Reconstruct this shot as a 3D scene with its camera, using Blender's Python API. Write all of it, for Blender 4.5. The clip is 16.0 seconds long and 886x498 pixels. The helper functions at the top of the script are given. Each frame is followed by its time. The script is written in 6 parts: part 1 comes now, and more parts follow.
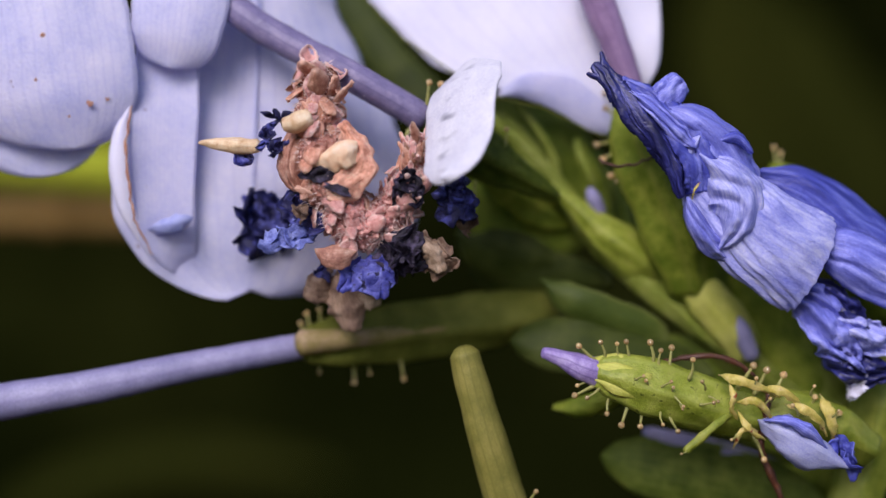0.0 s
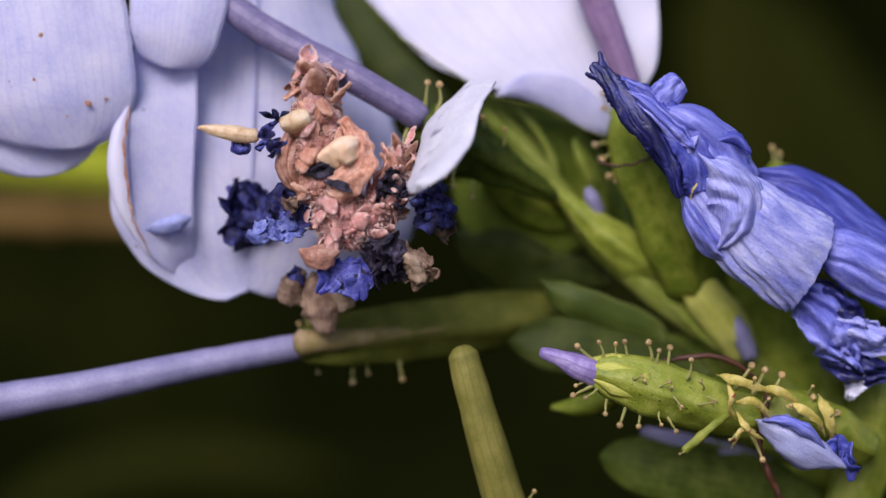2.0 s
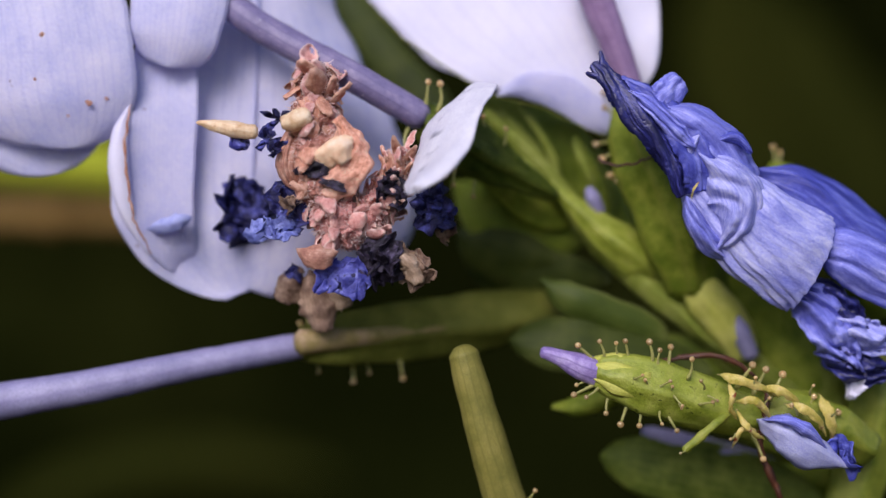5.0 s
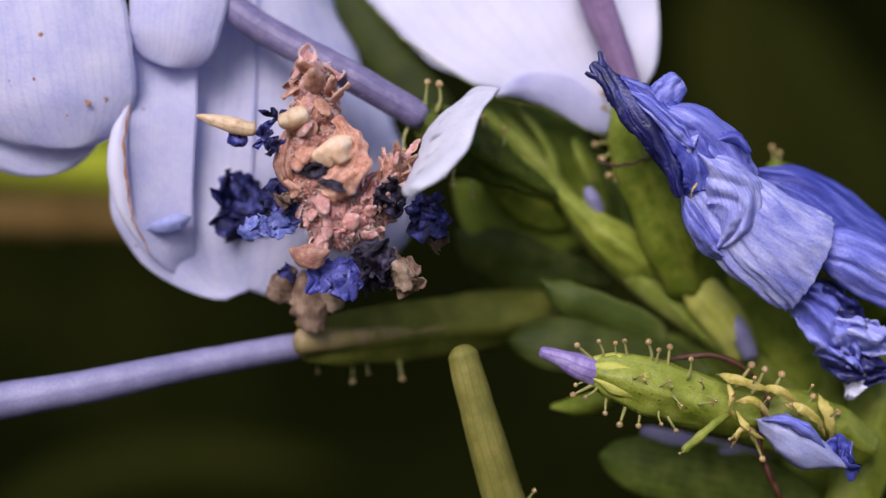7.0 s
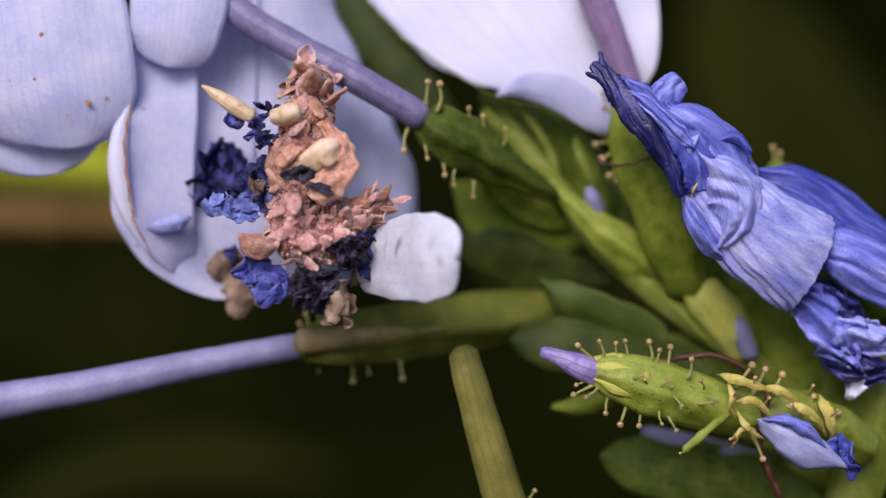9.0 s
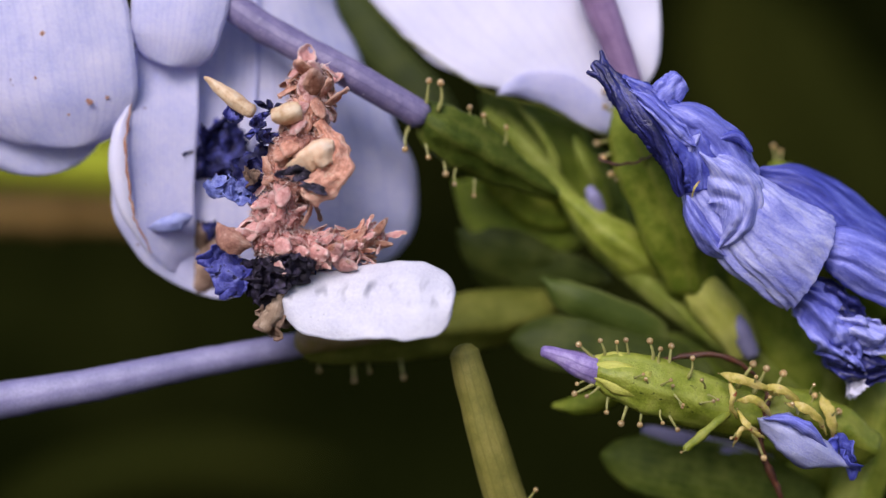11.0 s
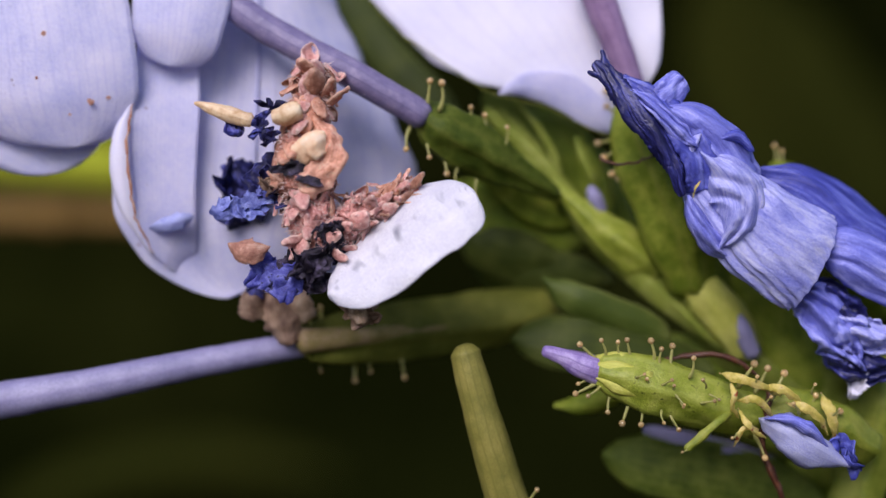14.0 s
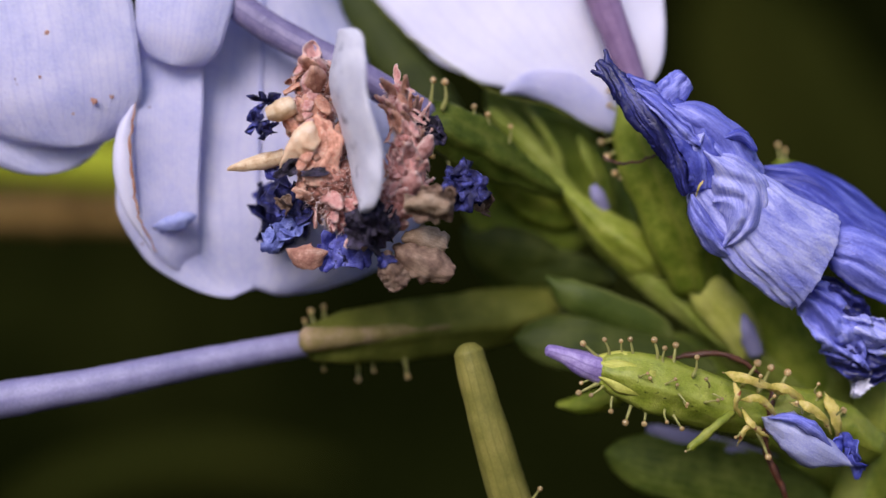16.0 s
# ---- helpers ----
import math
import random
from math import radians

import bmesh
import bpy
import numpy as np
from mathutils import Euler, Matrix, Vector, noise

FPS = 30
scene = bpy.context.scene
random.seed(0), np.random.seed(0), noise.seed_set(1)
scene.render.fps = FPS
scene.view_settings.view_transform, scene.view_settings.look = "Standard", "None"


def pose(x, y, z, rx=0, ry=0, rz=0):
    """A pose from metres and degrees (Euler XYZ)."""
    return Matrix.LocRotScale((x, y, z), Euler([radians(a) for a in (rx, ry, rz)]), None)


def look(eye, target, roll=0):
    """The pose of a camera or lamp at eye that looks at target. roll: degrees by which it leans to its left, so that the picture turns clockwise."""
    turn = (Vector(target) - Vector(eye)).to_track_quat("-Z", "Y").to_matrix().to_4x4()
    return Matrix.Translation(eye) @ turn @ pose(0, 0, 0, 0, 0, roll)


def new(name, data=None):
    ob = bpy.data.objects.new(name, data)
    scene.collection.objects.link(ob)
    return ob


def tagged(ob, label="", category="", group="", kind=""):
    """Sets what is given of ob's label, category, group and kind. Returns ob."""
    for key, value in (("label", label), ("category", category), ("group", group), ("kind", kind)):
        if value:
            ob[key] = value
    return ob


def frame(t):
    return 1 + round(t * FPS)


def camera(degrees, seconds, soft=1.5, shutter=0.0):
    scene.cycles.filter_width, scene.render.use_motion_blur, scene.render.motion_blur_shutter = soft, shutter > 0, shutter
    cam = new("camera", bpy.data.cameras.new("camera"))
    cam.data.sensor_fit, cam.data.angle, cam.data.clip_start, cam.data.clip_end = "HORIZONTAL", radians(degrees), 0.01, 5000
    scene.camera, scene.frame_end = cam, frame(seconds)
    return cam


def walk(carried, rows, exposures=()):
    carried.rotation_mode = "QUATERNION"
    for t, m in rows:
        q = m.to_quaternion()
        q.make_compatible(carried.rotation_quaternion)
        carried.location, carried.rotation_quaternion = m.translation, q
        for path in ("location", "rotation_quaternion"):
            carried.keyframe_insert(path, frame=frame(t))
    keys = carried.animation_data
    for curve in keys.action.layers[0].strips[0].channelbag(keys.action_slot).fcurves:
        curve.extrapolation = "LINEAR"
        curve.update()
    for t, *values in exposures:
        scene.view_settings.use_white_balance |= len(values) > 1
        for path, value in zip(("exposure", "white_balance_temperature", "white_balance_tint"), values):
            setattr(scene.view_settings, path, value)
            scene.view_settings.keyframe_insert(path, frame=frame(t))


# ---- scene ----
# Lengths below are in millimetres, turned into metres when a mesh or a pose is made.
MM = 0.001
cam = camera(36.87, 16.0, soft=1.4, shutter=0.5)
cam.data.dof.use_dof = True
cam.data.dof.focus_distance = 0.0585
cam.data.dof.aperture_fstop = 15.5


def aim(across, down):
    """The standing camera, turned by a hair: the hand that holds it sways."""
    return pose(0, -0.060, 0, 90 + 0.02436 * down, 0, 0.02436 * across)


walk(cam, [
    (0.0, aim(3, 1)), (0.5, aim(2, 1)), (1.0, aim(0, 1)), (1.5, aim(0.3, 1)), (2.0, aim(0.2, 1)),
    (3.0, aim(0, 0.3)), (3.5, aim(1.2, 0)), (4.0, aim(1.5, 0)), (6.5, aim(1, 0)), (7.0, aim(0, 0)),
    (8.5, aim(0, 0)), (9.0, aim(1, 0)), (11.5, aim(2.5, -2)), (12.0, aim(3, -2)), (12.5, aim(4.5, -2)),
    (13.0, aim(3.5, -2)), (13.5, aim(8, -5)), (14.0, aim(4.5, -2)), (14.5, aim(6.5, -4.5)),
    (15.0, aim(4.5, -3)), (15.5, aim(7, -3)), (16.0, aim(10, -3.5)),
], exposures=[(0.0, 0.25, 6100, 22), (16.0, 0.25, 6100, 22)])

# ---- light ----
SUN_UP, SUN_ROUND = 36.0, 200.0
world = bpy.data.worlds.new("world")
scene.world = world
world.use_nodes = True
wn = world.node_tree.nodes
sky = wn.new("ShaderNodeTexSky")
sky.sky_type, sky.sun_disc = "NISHITA", False
sky.sun_elevation, sky.sun_rotation = radians(SUN_UP), radians(SUN_ROUND)
wn["Background"].inputs["Strength"].default_value = 0.11
world.node_tree.links.new(sky.outputs["Color"], wn["Background"].inputs["Color"])
sun = new("sun", bpy.data.lights.new("sun", "SUN"))
sun.data.energy, sun.data.angle, sun.data.color = 2.8, radians(34.0), (1.0, 0.94, 0.86)
to_sun = Vector((math.sin(radians(SUN_ROUND)) * math.cos(radians(SUN_UP)),
                 math.cos(radians(SUN_ROUND)) * math.cos(radians(SUN_UP)), math.sin(radians(SUN_UP))))
sun.matrix_world = look(to_sun, (0, 0, 0))


# ---- materials ----
def tint(name, colours, size=0.5, rough=0.6, bump=0.3, fine=0.08, through_light=0.0, veins=0.0, vein_count=14,
         vein_colour=None, coat=0.0, stretch=(1, 1, 1), specks=None, shine=0.5, vary=0.0, streak=None, marks=None, rim=None):
    """A procedural surface: colours mixed by noise of a size in mm, lengthwise veins, fine relief, light passing through."""
    mat = bpy.data.materials.new(name)
    mat.use_nodes = True
    n, l = mat.node_tree.nodes, mat.node_tree.links
    b = n["Principled BSDF"]
    co = n.new("ShaderNodeTexCoord")
    mp = n.new("ShaderNodeMapping")
    mp.inputs["Scale"].default_value = stretch
    l.new(co.outputs["Object"], mp.inputs["Vector"])
    big = n.new("ShaderNodeTexNoise")
    big.inputs["Scale"].default_value = 1000.0 / size
    big.inputs["Detail"].default_value = 5
    big.inputs["Roughness"].default_value = 0.62
    if streak:
        lengthwise = n.new("ShaderNodeMapping")
        lengthwise.inputs["Scale"].default_value = (streak[0] * size * MM, streak[1] * size * MM, 1)
        l.new(co.outputs["UV"], lengthwise.inputs["Vector"])
        l.new(lengthwise.outputs["Vector"], big.inputs["Vector"])
    else:
        l.new(mp.outputs["Vector"], big.inputs["Vector"])
    ramp = n.new("ShaderNodeValToRGB")
    ramp.color_ramp.elements[0].position, ramp.color_ramp.elements[1].position = 0.3, 0.7
    ramp.color_ramp.elements[0].color = (*colours[0], 1)
    ramp.color_ramp.elements[1].color = (*colours[-1], 1)
    for i, c in enumerate(colours[1:-1]):
        e = ramp.color_ramp.elements.new(0.3 + 0.4 * (i + 1) / (len(colours) - 1))
        e.color = (*c, 1)
    l.new(big.outputs["Fac"], ramp.inputs["Fac"])
    colour = ramp.outputs["Color"]
    small = n.new("ShaderNodeTexNoise")
    small.inputs["Scale"].default_value = 1000.0 / fine
    small.inputs["Detail"].default_value = 3
    l.new(mp.outputs["Vector"], small.inputs["Vector"])
    grain = n.new("ShaderNodeMix")
    grain.data_type, grain.blend_type = "RGBA", "OVERLAY"
    grain.inputs["Factor"].default_value = 0.35
    l.new(colour, grain.inputs["A"])
    l.new(small.outputs["Fac"], grain.inputs["B"])
    colour = grain.outputs["Result"]
    height = small.outputs["Fac"]
    if veins:
        wv = n.new("ShaderNodeTexWave")
        wv.bands_direction, wv.wave_profile = "Y", "SIN"
        wv.inputs["Scale"].default_value = vein_count / 6.283
        wv.inputs["Distortion"].default_value = 1.6
        wv.inputs["Detail"].default_value = 2
        wv.inputs["Detail Scale"].default_value = 1.2
        l.new(co.outputs["UV"], wv.inputs["Vector"])
        edge = n.new("ShaderNodeMapRange")
        edge.inputs["From Min"].default_value, edge.inputs["From Max"].default_value = 0.8, 1.0
        edge.inputs["To Max"].default_value = veins
        l.new(wv.outputs["Fac"], edge.inputs["Value"])
        vm = n.new("ShaderNodeMix")
        vm.data_type = "RGBA"
        vm.inputs["B"].default_value = (*(vein_colour or colours[0]), 1)
        l.new(edge.outputs["Result"], vm.inputs["Factor"])
        l.new(colour, vm.inputs["A"])
        colour = vm.outputs["Result"]
        add = n.new("ShaderNodeMath")
        add.operation = "ADD"
        l.new(height, add.inputs[0])
        l.new(edge.outputs["Result"], add.inputs[1])
        height = add.outputs["Value"]
    if specks:
        sp = n.new("ShaderNodeTexNoise")
        sp.inputs["Scale"].default_value = 1000.0 / specks[1]
        sp.inputs["Detail"].default_value = 2
        l.new(co.outputs["Object"], sp.inputs["Vector"])
        cut = n.new("ShaderNodeMapRange")
        cut.inputs["From Min"].default_value, cut.inputs["From Max"].default_value = specks[2], specks[2] + (specks[3] if len(specks) > 3 else 0.06)
        l.new(sp.outputs["Fac"], cut.inputs["Value"])
        sm = n.new("ShaderNodeMix")
        sm.data_type = "RGBA"
        sm.inputs["B"].default_value = (*specks[0], 1)
        l.new(cut.outputs["Result"], sm.inputs["Factor"])
        l.new(colour, sm.inputs["A"])
        colour = sm.outputs["Result"]
    if rim:
        # the colour that a sheet takes on along its sides and its tip
        parts = n.new("ShaderNodeSeparateXYZ")
        l.new(co.outputs["UV"], parts.inputs["Vector"])
        centred = n.new("ShaderNodeMath")
        centred.operation = "SUBTRACT"
        centred.inputs[1].default_value = 0.5
        l.new(parts.outputs["Y"], centred.inputs[0])
        aside = n.new("ShaderNodeMath")
        aside.operation = "ABSOLUTE"
        l.new(centred.outputs["Value"], aside.inputs[0])
        to_side = n.new("ShaderNodeMapRange")
        to_side.inputs["From Min"].default_value, to_side.inputs["From Max"].default_value = 0.5 - rim[1] * 0.5, 0.5
        l.new(aside.outputs["Value"], to_side.inputs["Value"])
        to_tip = n.new("ShaderNodeMapRange")
        to_tip.inputs["From Min"].default_value, to_tip.inputs["From Max"].default_value = 1 - rim[1], 1.0
        l.new(parts.outputs["X"], to_tip.inputs["Value"])
        most = n.new("ShaderNodeMath")
        most.operation = "MAXIMUM"
        l.new(to_side.outputs["Result"], most.inputs[0])
        l.new(to_tip.outputs["Result"], most.inputs[1])
        part_of = n.new("ShaderNodeMath")
        part_of.operation = "MULTIPLY"
        part_of.inputs[1].default_value = rim[2]
        l.new(most.outputs["Value"], part_of.inputs[0])
        rm = n.new("ShaderNodeMix")
        rm.data_type = "RGBA"
        rm.inputs["B"].default_value = (*rim[0], 1)
        l.new(part_of.outputs["Value"], rm.inputs["Factor"])
        l.new(colour, rm.inputs["A"])
        colour = rm.outputs["Result"]
    if marks:
        # a row of soft dashes along the middle of a sheet
        dash = n.new("ShaderNodeMapping")
        dash.inputs["Scale"].default_value = (marks[1], marks[2], 1)
        dash.inputs["Rotation"].default_value = (0, 0, 0.35)
        l.new(co.outputs["UV"], dash.inputs["Vector"])
        dn = n.new("ShaderNodeTexNoise")
        dn.inputs["Scale"].default_value = 1.0
        dn.inputs["Detail"].default_value = 1.5
        l.new(dash.outputs["Vector"], dn.inputs["Vector"])
        dc = n.new("ShaderNodeMapRange")
        dc.inputs["From Min"].default_value, dc.inputs["From Max"].default_value = 0.52, 0.70
        l.new(dn.outputs["Fac"], dc.inputs["Value"])
        xyz = n.new("ShaderNodeSeparateXYZ")
        l.new(co.outputs["UV"], xyz.inputs["Vector"])
        away = n.new("ShaderNodeMath")
        away.operation = "SUBTRACT"
        away.inputs[1].default_value = marks[3]
        l.new(xyz.outputs["Y"], away.inputs[0])
        far = n.new("ShaderNodeMath")
        far.operation = "ABSOLUTE"
        l.new(away.outputs["Value"], far.inputs[0])
        band = n.new("ShaderNodeMapRange")
        band.inputs["From Min"].default_value, band.inputs["From Max"].default_value = 0.22, 0.08
        l.new(far.outputs["Value"], band.inputs["Value"])
        both = n.new("ShaderNodeMath")
        both.operation = "MULTIPLY"
        l.new(dc.outputs["Result"], both.inputs[0])
        l.new(band.outputs["Result"], both.inputs[1])
        dm = n.new("ShaderNodeMix")
        dm.data_type = "RGBA"
        dm.inputs["B"].default_value = (*marks[0], 1)
        l.new(both.outputs["Value"], dm.inputs["Factor"])
        l.new(colour, dm.inputs["A"])
        colour = dm.outputs["Result"]
    if vary:
        info = n.new("ShaderNodeObjectInfo")
        span = n.new("ShaderNodeMapRange")
        span.inputs["To Min"].default_value, span.inputs["To Max"].default_value = 1 - vary, 1 + vary
        l.new(info.outputs["Random"], span.inputs["Value"])
        hs = n.new("ShaderNodeHueSaturation")
        l.new(span.outputs["Result"], hs.inputs["Value"])
        l.new(colour, hs.inputs["Color"])
        colour = hs.outputs["Color"]
    l.new(colour, b.inputs["Base Color"])
    b.inputs["Roughness"].default_value = rough
    b.inputs["Specular IOR Level"].default_value = shine
    b.inputs["Coat Weight"].default_value = coat
    b.inputs["Coat Roughness"].default_value = 0.15
    bp = n.new("ShaderNodeBump")
    bp.inputs["Strength"].default_value = bump
    bp.inputs["Distance"].default_value = fine * MM
    l.new(height, bp.inputs["Height"])
    l.new(bp.outputs["Normal"], b.inputs["Normal"])
    if through_light:
        tr = n.new("ShaderNodeBsdfTranslucent")
        l.new(colour, tr.inputs["Color"])
        l.new(bp.outputs["Normal"], tr.inputs["Normal"])
        mx = n.new("ShaderNodeMixShader")
        mx.inputs["Fac"].default_value = through_light
        l.new(b.outputs["BSDF"], mx.inputs[1])
        l.new(tr.outputs["BSDF"], mx.inputs[2])
        l.new(mx.outputs["Shader"], n["Material Output"].inputs["Surface"])
    return mat


PETAL = tint("pale_blue_petal", [(0.63, 0.64, 0.87), (0.74, 0.735, 0.92), (0.84, 0.82, 0.95)], 2.0, 0.5, 0.35, 0.16, 0.5,
             0.2, 30, (0.52, 0.52, 0.82), specks=((0.34, 0.26, 0.34), 0.42, 0.755))
PETAL_RIB = tint("petal_rib", [(0.44, 0.45, 0.72), (0.55, 0.56, 0.79)], 1.0, 0.5, 0.2, 0.1, 0.3)
# Whiter copy of PETAL; sun on the petals is put into the colour.
PETAL_WHITE = tint("whitish_sunlit_petal", [(0.78, 0.77, 0.92), (0.88, 0.86, 0.95)], 2.5, 0.5, 0.25, 0.1, 0.35, 0.15, 20, (0.66, 0.62, 0.88))
PIECE_WHITE = tint("bleached_petal", [(0.68, 0.67, 0.77), (0.82, 0.81, 0.87)], 1.0, 0.5, 0.3, 0.12, 0.3, 0.10, 9, (0.62, 0.60, 0.74),
                   specks=((0.50, 0.50, 0.56), 0.25, 0.70, 0.1), marks=((0.30, 0.30, 0.37), 14.0, 2.6, 0.42))
TUBE = tint("purple_tube", [(0.13, 0.11, 0.23), (0.20, 0.17, 0.31), (0.28, 0.24, 0.38)], 0.7, 0.5, 0.3, 0.07, 0.1, 0.4, 22, (0.10, 0.085, 0.2), specks=((0.55, 0.53, 0.66), 0.22, 0.72))
TUBE_PALE = tint("lavender_tube", [(0.22, 0.21, 0.375), (0.35, 0.33, 0.52)], 1.4, 0.5, 0.2, 0.1, 0.2, 0.3, 12, (0.24, 0.21, 0.40))
TUBE_ROSE = tint("rosy_tube", [(0.22, 0.13, 0.26), (0.34, 0.22, 0.38)], 0.9, 0.5, 0.3, 0.07, 0.1, 0.4, 18, (0.16, 0.09, 0.2))
TUBE_FLUSH = tint("flushed_tube", [(0.22, 0.19, 0.05), (0.33, 0.255, 0.10), (0.46, 0.32, 0.21)], 1.2, 0.5, 0.2, 0.1, 0.3, 0.3, 12, (0.27, 0.22, 0.09), shine=0.2)
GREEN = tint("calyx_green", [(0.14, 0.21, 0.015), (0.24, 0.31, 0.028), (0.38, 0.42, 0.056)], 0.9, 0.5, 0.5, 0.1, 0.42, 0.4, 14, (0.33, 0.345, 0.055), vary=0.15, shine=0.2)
GREEN_PALE = tint("yellow_green", [(0.15, 0.205, 0.012), (0.26, 0.305, 0.03), (0.38, 0.39, 0.06)], 0.7, 0.45, 0.5, 0.08, 0.3, 0.3, 14, (0.19, 0.235, 0.018), vary=0.1)
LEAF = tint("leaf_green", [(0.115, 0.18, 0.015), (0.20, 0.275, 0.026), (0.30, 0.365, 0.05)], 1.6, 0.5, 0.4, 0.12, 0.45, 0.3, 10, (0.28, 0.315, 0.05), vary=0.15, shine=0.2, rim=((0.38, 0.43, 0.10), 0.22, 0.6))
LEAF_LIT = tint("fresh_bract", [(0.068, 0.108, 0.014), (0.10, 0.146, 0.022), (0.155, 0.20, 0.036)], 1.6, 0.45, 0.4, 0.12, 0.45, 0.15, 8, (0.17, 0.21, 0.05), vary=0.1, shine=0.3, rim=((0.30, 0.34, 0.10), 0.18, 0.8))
# Dark copy of LEAF: shade on the inner leaves put into the colour.
SHADED_LEAF = tint("leaf_shade_in_colour", [(0.026, 0.042, 0.006), (0.05, 0.07, 0.010), (0.09, 0.11, 0.02)], 1.6, 0.5, 0.4, 0.12, 0.35, 0.3, 10, (0.09, 0.11, 0.02), shine=0.2, rim=((0.16, 0.19, 0.05), 0.16, 0.7))
# Darker copy of GREEN; shade on calyx and low bract is painted in.
SHADED_GREEN = tint("calyx_green_shaded", [(0.055, 0.088, 0.009), (0.10, 0.14, 0.016), (0.175, 0.21, 0.032)], 0.9, 0.5, 0.5, 0.1, 0.42, 0.4, 14, (0.17, 0.19, 0.032), shine=0.2)
YOUNG = tint("young_green", [(0.198, 0.26, 0.03), (0.306, 0.36, 0.06), (0.414, 0.45, 0.11)], 1.0, 0.5, 0.4, 0.1, 0.42, 0.3, 12, (0.18, 0.22, 0.03), shine=0.22)
YELLOWISH = tint("yellowish_pod", [(0.60, 0.62, 0.10), (0.76, 0.75, 0.20)], 0.9, 0.5, 0.3, 0.1, 0.4, 0.2, 12, (0.38, 0.40, 0.06), shine=0.22)
LIME = tint("lime_calyx", [(0.21, 0.275, 0.02), (0.34, 0.40, 0.045), (0.49, 0.52, 0.10)], 0.7, 0.4, 0.5, 0.08, 0.35, 0.35, 12, (0.46, 0.50, 0.10), specks=((0.10, 0.14, 0.01), 0.35, 0.64, 0.1))
STALK = tint("olive_stalk", [(0.14, 0.135, 0.024), (0.22, 0.20, 0.041), (0.29, 0.255, 0.062)], 1.6, 0.55, 0.3, 0.06, 0.15, 0.45, 26, (0.14, 0.14, 0.024), shine=0.3)
BUD_TIP = tint("violet_bud", [(0.20, 0.14, 0.40), (0.34, 0.25, 0.54), (0.50, 0.41, 0.68)], 0.6, 0.45, 0.3, 0.07, 0.2, 0.5, 18, (0.17, 0.11, 0.35))
GLAND_STALK = tint("gland_stalk", [(0.36, 0.38, 0.10), (0.52, 0.48, 0.18)], 0.2, 0.35, 0.1, 0.05, 0.4)
GLAND_DROP = tint("gland_drop", [(0.52, 0.30, 0.12), (0.80, 0.68, 0.36)], 0.12, 0.08, 0.05, 0.05, 0.5, coat=1.0, vary=0.25)
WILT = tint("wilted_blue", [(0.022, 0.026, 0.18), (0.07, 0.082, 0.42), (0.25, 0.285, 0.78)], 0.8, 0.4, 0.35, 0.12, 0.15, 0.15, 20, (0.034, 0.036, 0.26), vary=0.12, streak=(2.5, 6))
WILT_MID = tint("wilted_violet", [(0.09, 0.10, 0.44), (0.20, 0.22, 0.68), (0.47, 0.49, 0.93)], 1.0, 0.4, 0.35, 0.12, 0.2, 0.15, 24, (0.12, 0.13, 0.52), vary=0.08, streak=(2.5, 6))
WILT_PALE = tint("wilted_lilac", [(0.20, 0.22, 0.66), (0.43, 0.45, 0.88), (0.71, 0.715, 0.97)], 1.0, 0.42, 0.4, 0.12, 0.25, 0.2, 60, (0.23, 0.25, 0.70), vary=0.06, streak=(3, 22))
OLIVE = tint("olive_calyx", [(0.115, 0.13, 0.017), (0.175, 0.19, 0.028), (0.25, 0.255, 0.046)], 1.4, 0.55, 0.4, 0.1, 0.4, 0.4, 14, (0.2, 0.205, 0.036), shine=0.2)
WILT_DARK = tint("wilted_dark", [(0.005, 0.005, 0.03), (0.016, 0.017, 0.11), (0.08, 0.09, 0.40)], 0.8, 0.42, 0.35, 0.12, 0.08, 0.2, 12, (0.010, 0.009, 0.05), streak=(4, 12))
PINK = tint("dry_pink", [(0.58, 0.23, 0.20), (0.82, 0.46, 0.41), (0.95, 0.71, 0.65)], 0.3, 0.6, 0.9, 0.05, 0.36, specks=((0.44, 0.15, 0.13), 0.2, 0.69), vary=0.14, rim=((0.98, 0.80, 0.71), 0.3, 0.75))
FUZZ = tint("pale_fuzz", [(0.88, 0.68, 0.62), (0.95, 0.86, 0.82)], 0.3, 0.5, 0.2, 0.05, 0.4)
HUSK = tint("cream_husk", [(0.84, 0.53, 0.31), (0.94, 0.70, 0.47), (0.97, 0.82, 0.65)], 0.6, 0.45, 0.5, 0.05, 0.3, 0.15, 12, (0.78, 0.47, 0.27))
# Dark core: crevice shade between the florets is put into this colour.
TAN_CORE = tint("dry_russet_crevice_shade", [(0.22, 0.075, 0.05), (0.44, 0.19, 0.14), (0.72, 0.42, 0.33)], 0.25, 0.7, 1.0, 0.05, 0.15)
ROSE_FLAP = tint("rosy_flap", [(0.34, 0.13, 0.09), (0.60, 0.31, 0.22), (0.80, 0.55, 0.42)], 0.4, 0.5, 0.8, 0.05, 0.35, 0.35, 18, (0.36, 0.14, 0.10))
# Rose core, likewise darkened to paint shade in the gaps between florets.
PINK_CORE = tint("dry_rose_crevice_shade", [(0.38, 0.12, 0.105), (0.67, 0.30, 0.265), (0.91, 0.58, 0.52)], 0.25, 0.7, 1.0, 0.05, 0.2)
PEACH = tint("dry_peach", [(0.43, 0.16, 0.10), (0.74, 0.39, 0.265), (0.93, 0.66, 0.50)], 0.3, 0.45, 0.9, 0.05, 0.38, 0.3, 12, (0.42, 0.16, 0.10), vary=0.25, rim=((0.95, 0.68, 0.52), 0.35, 0.6))
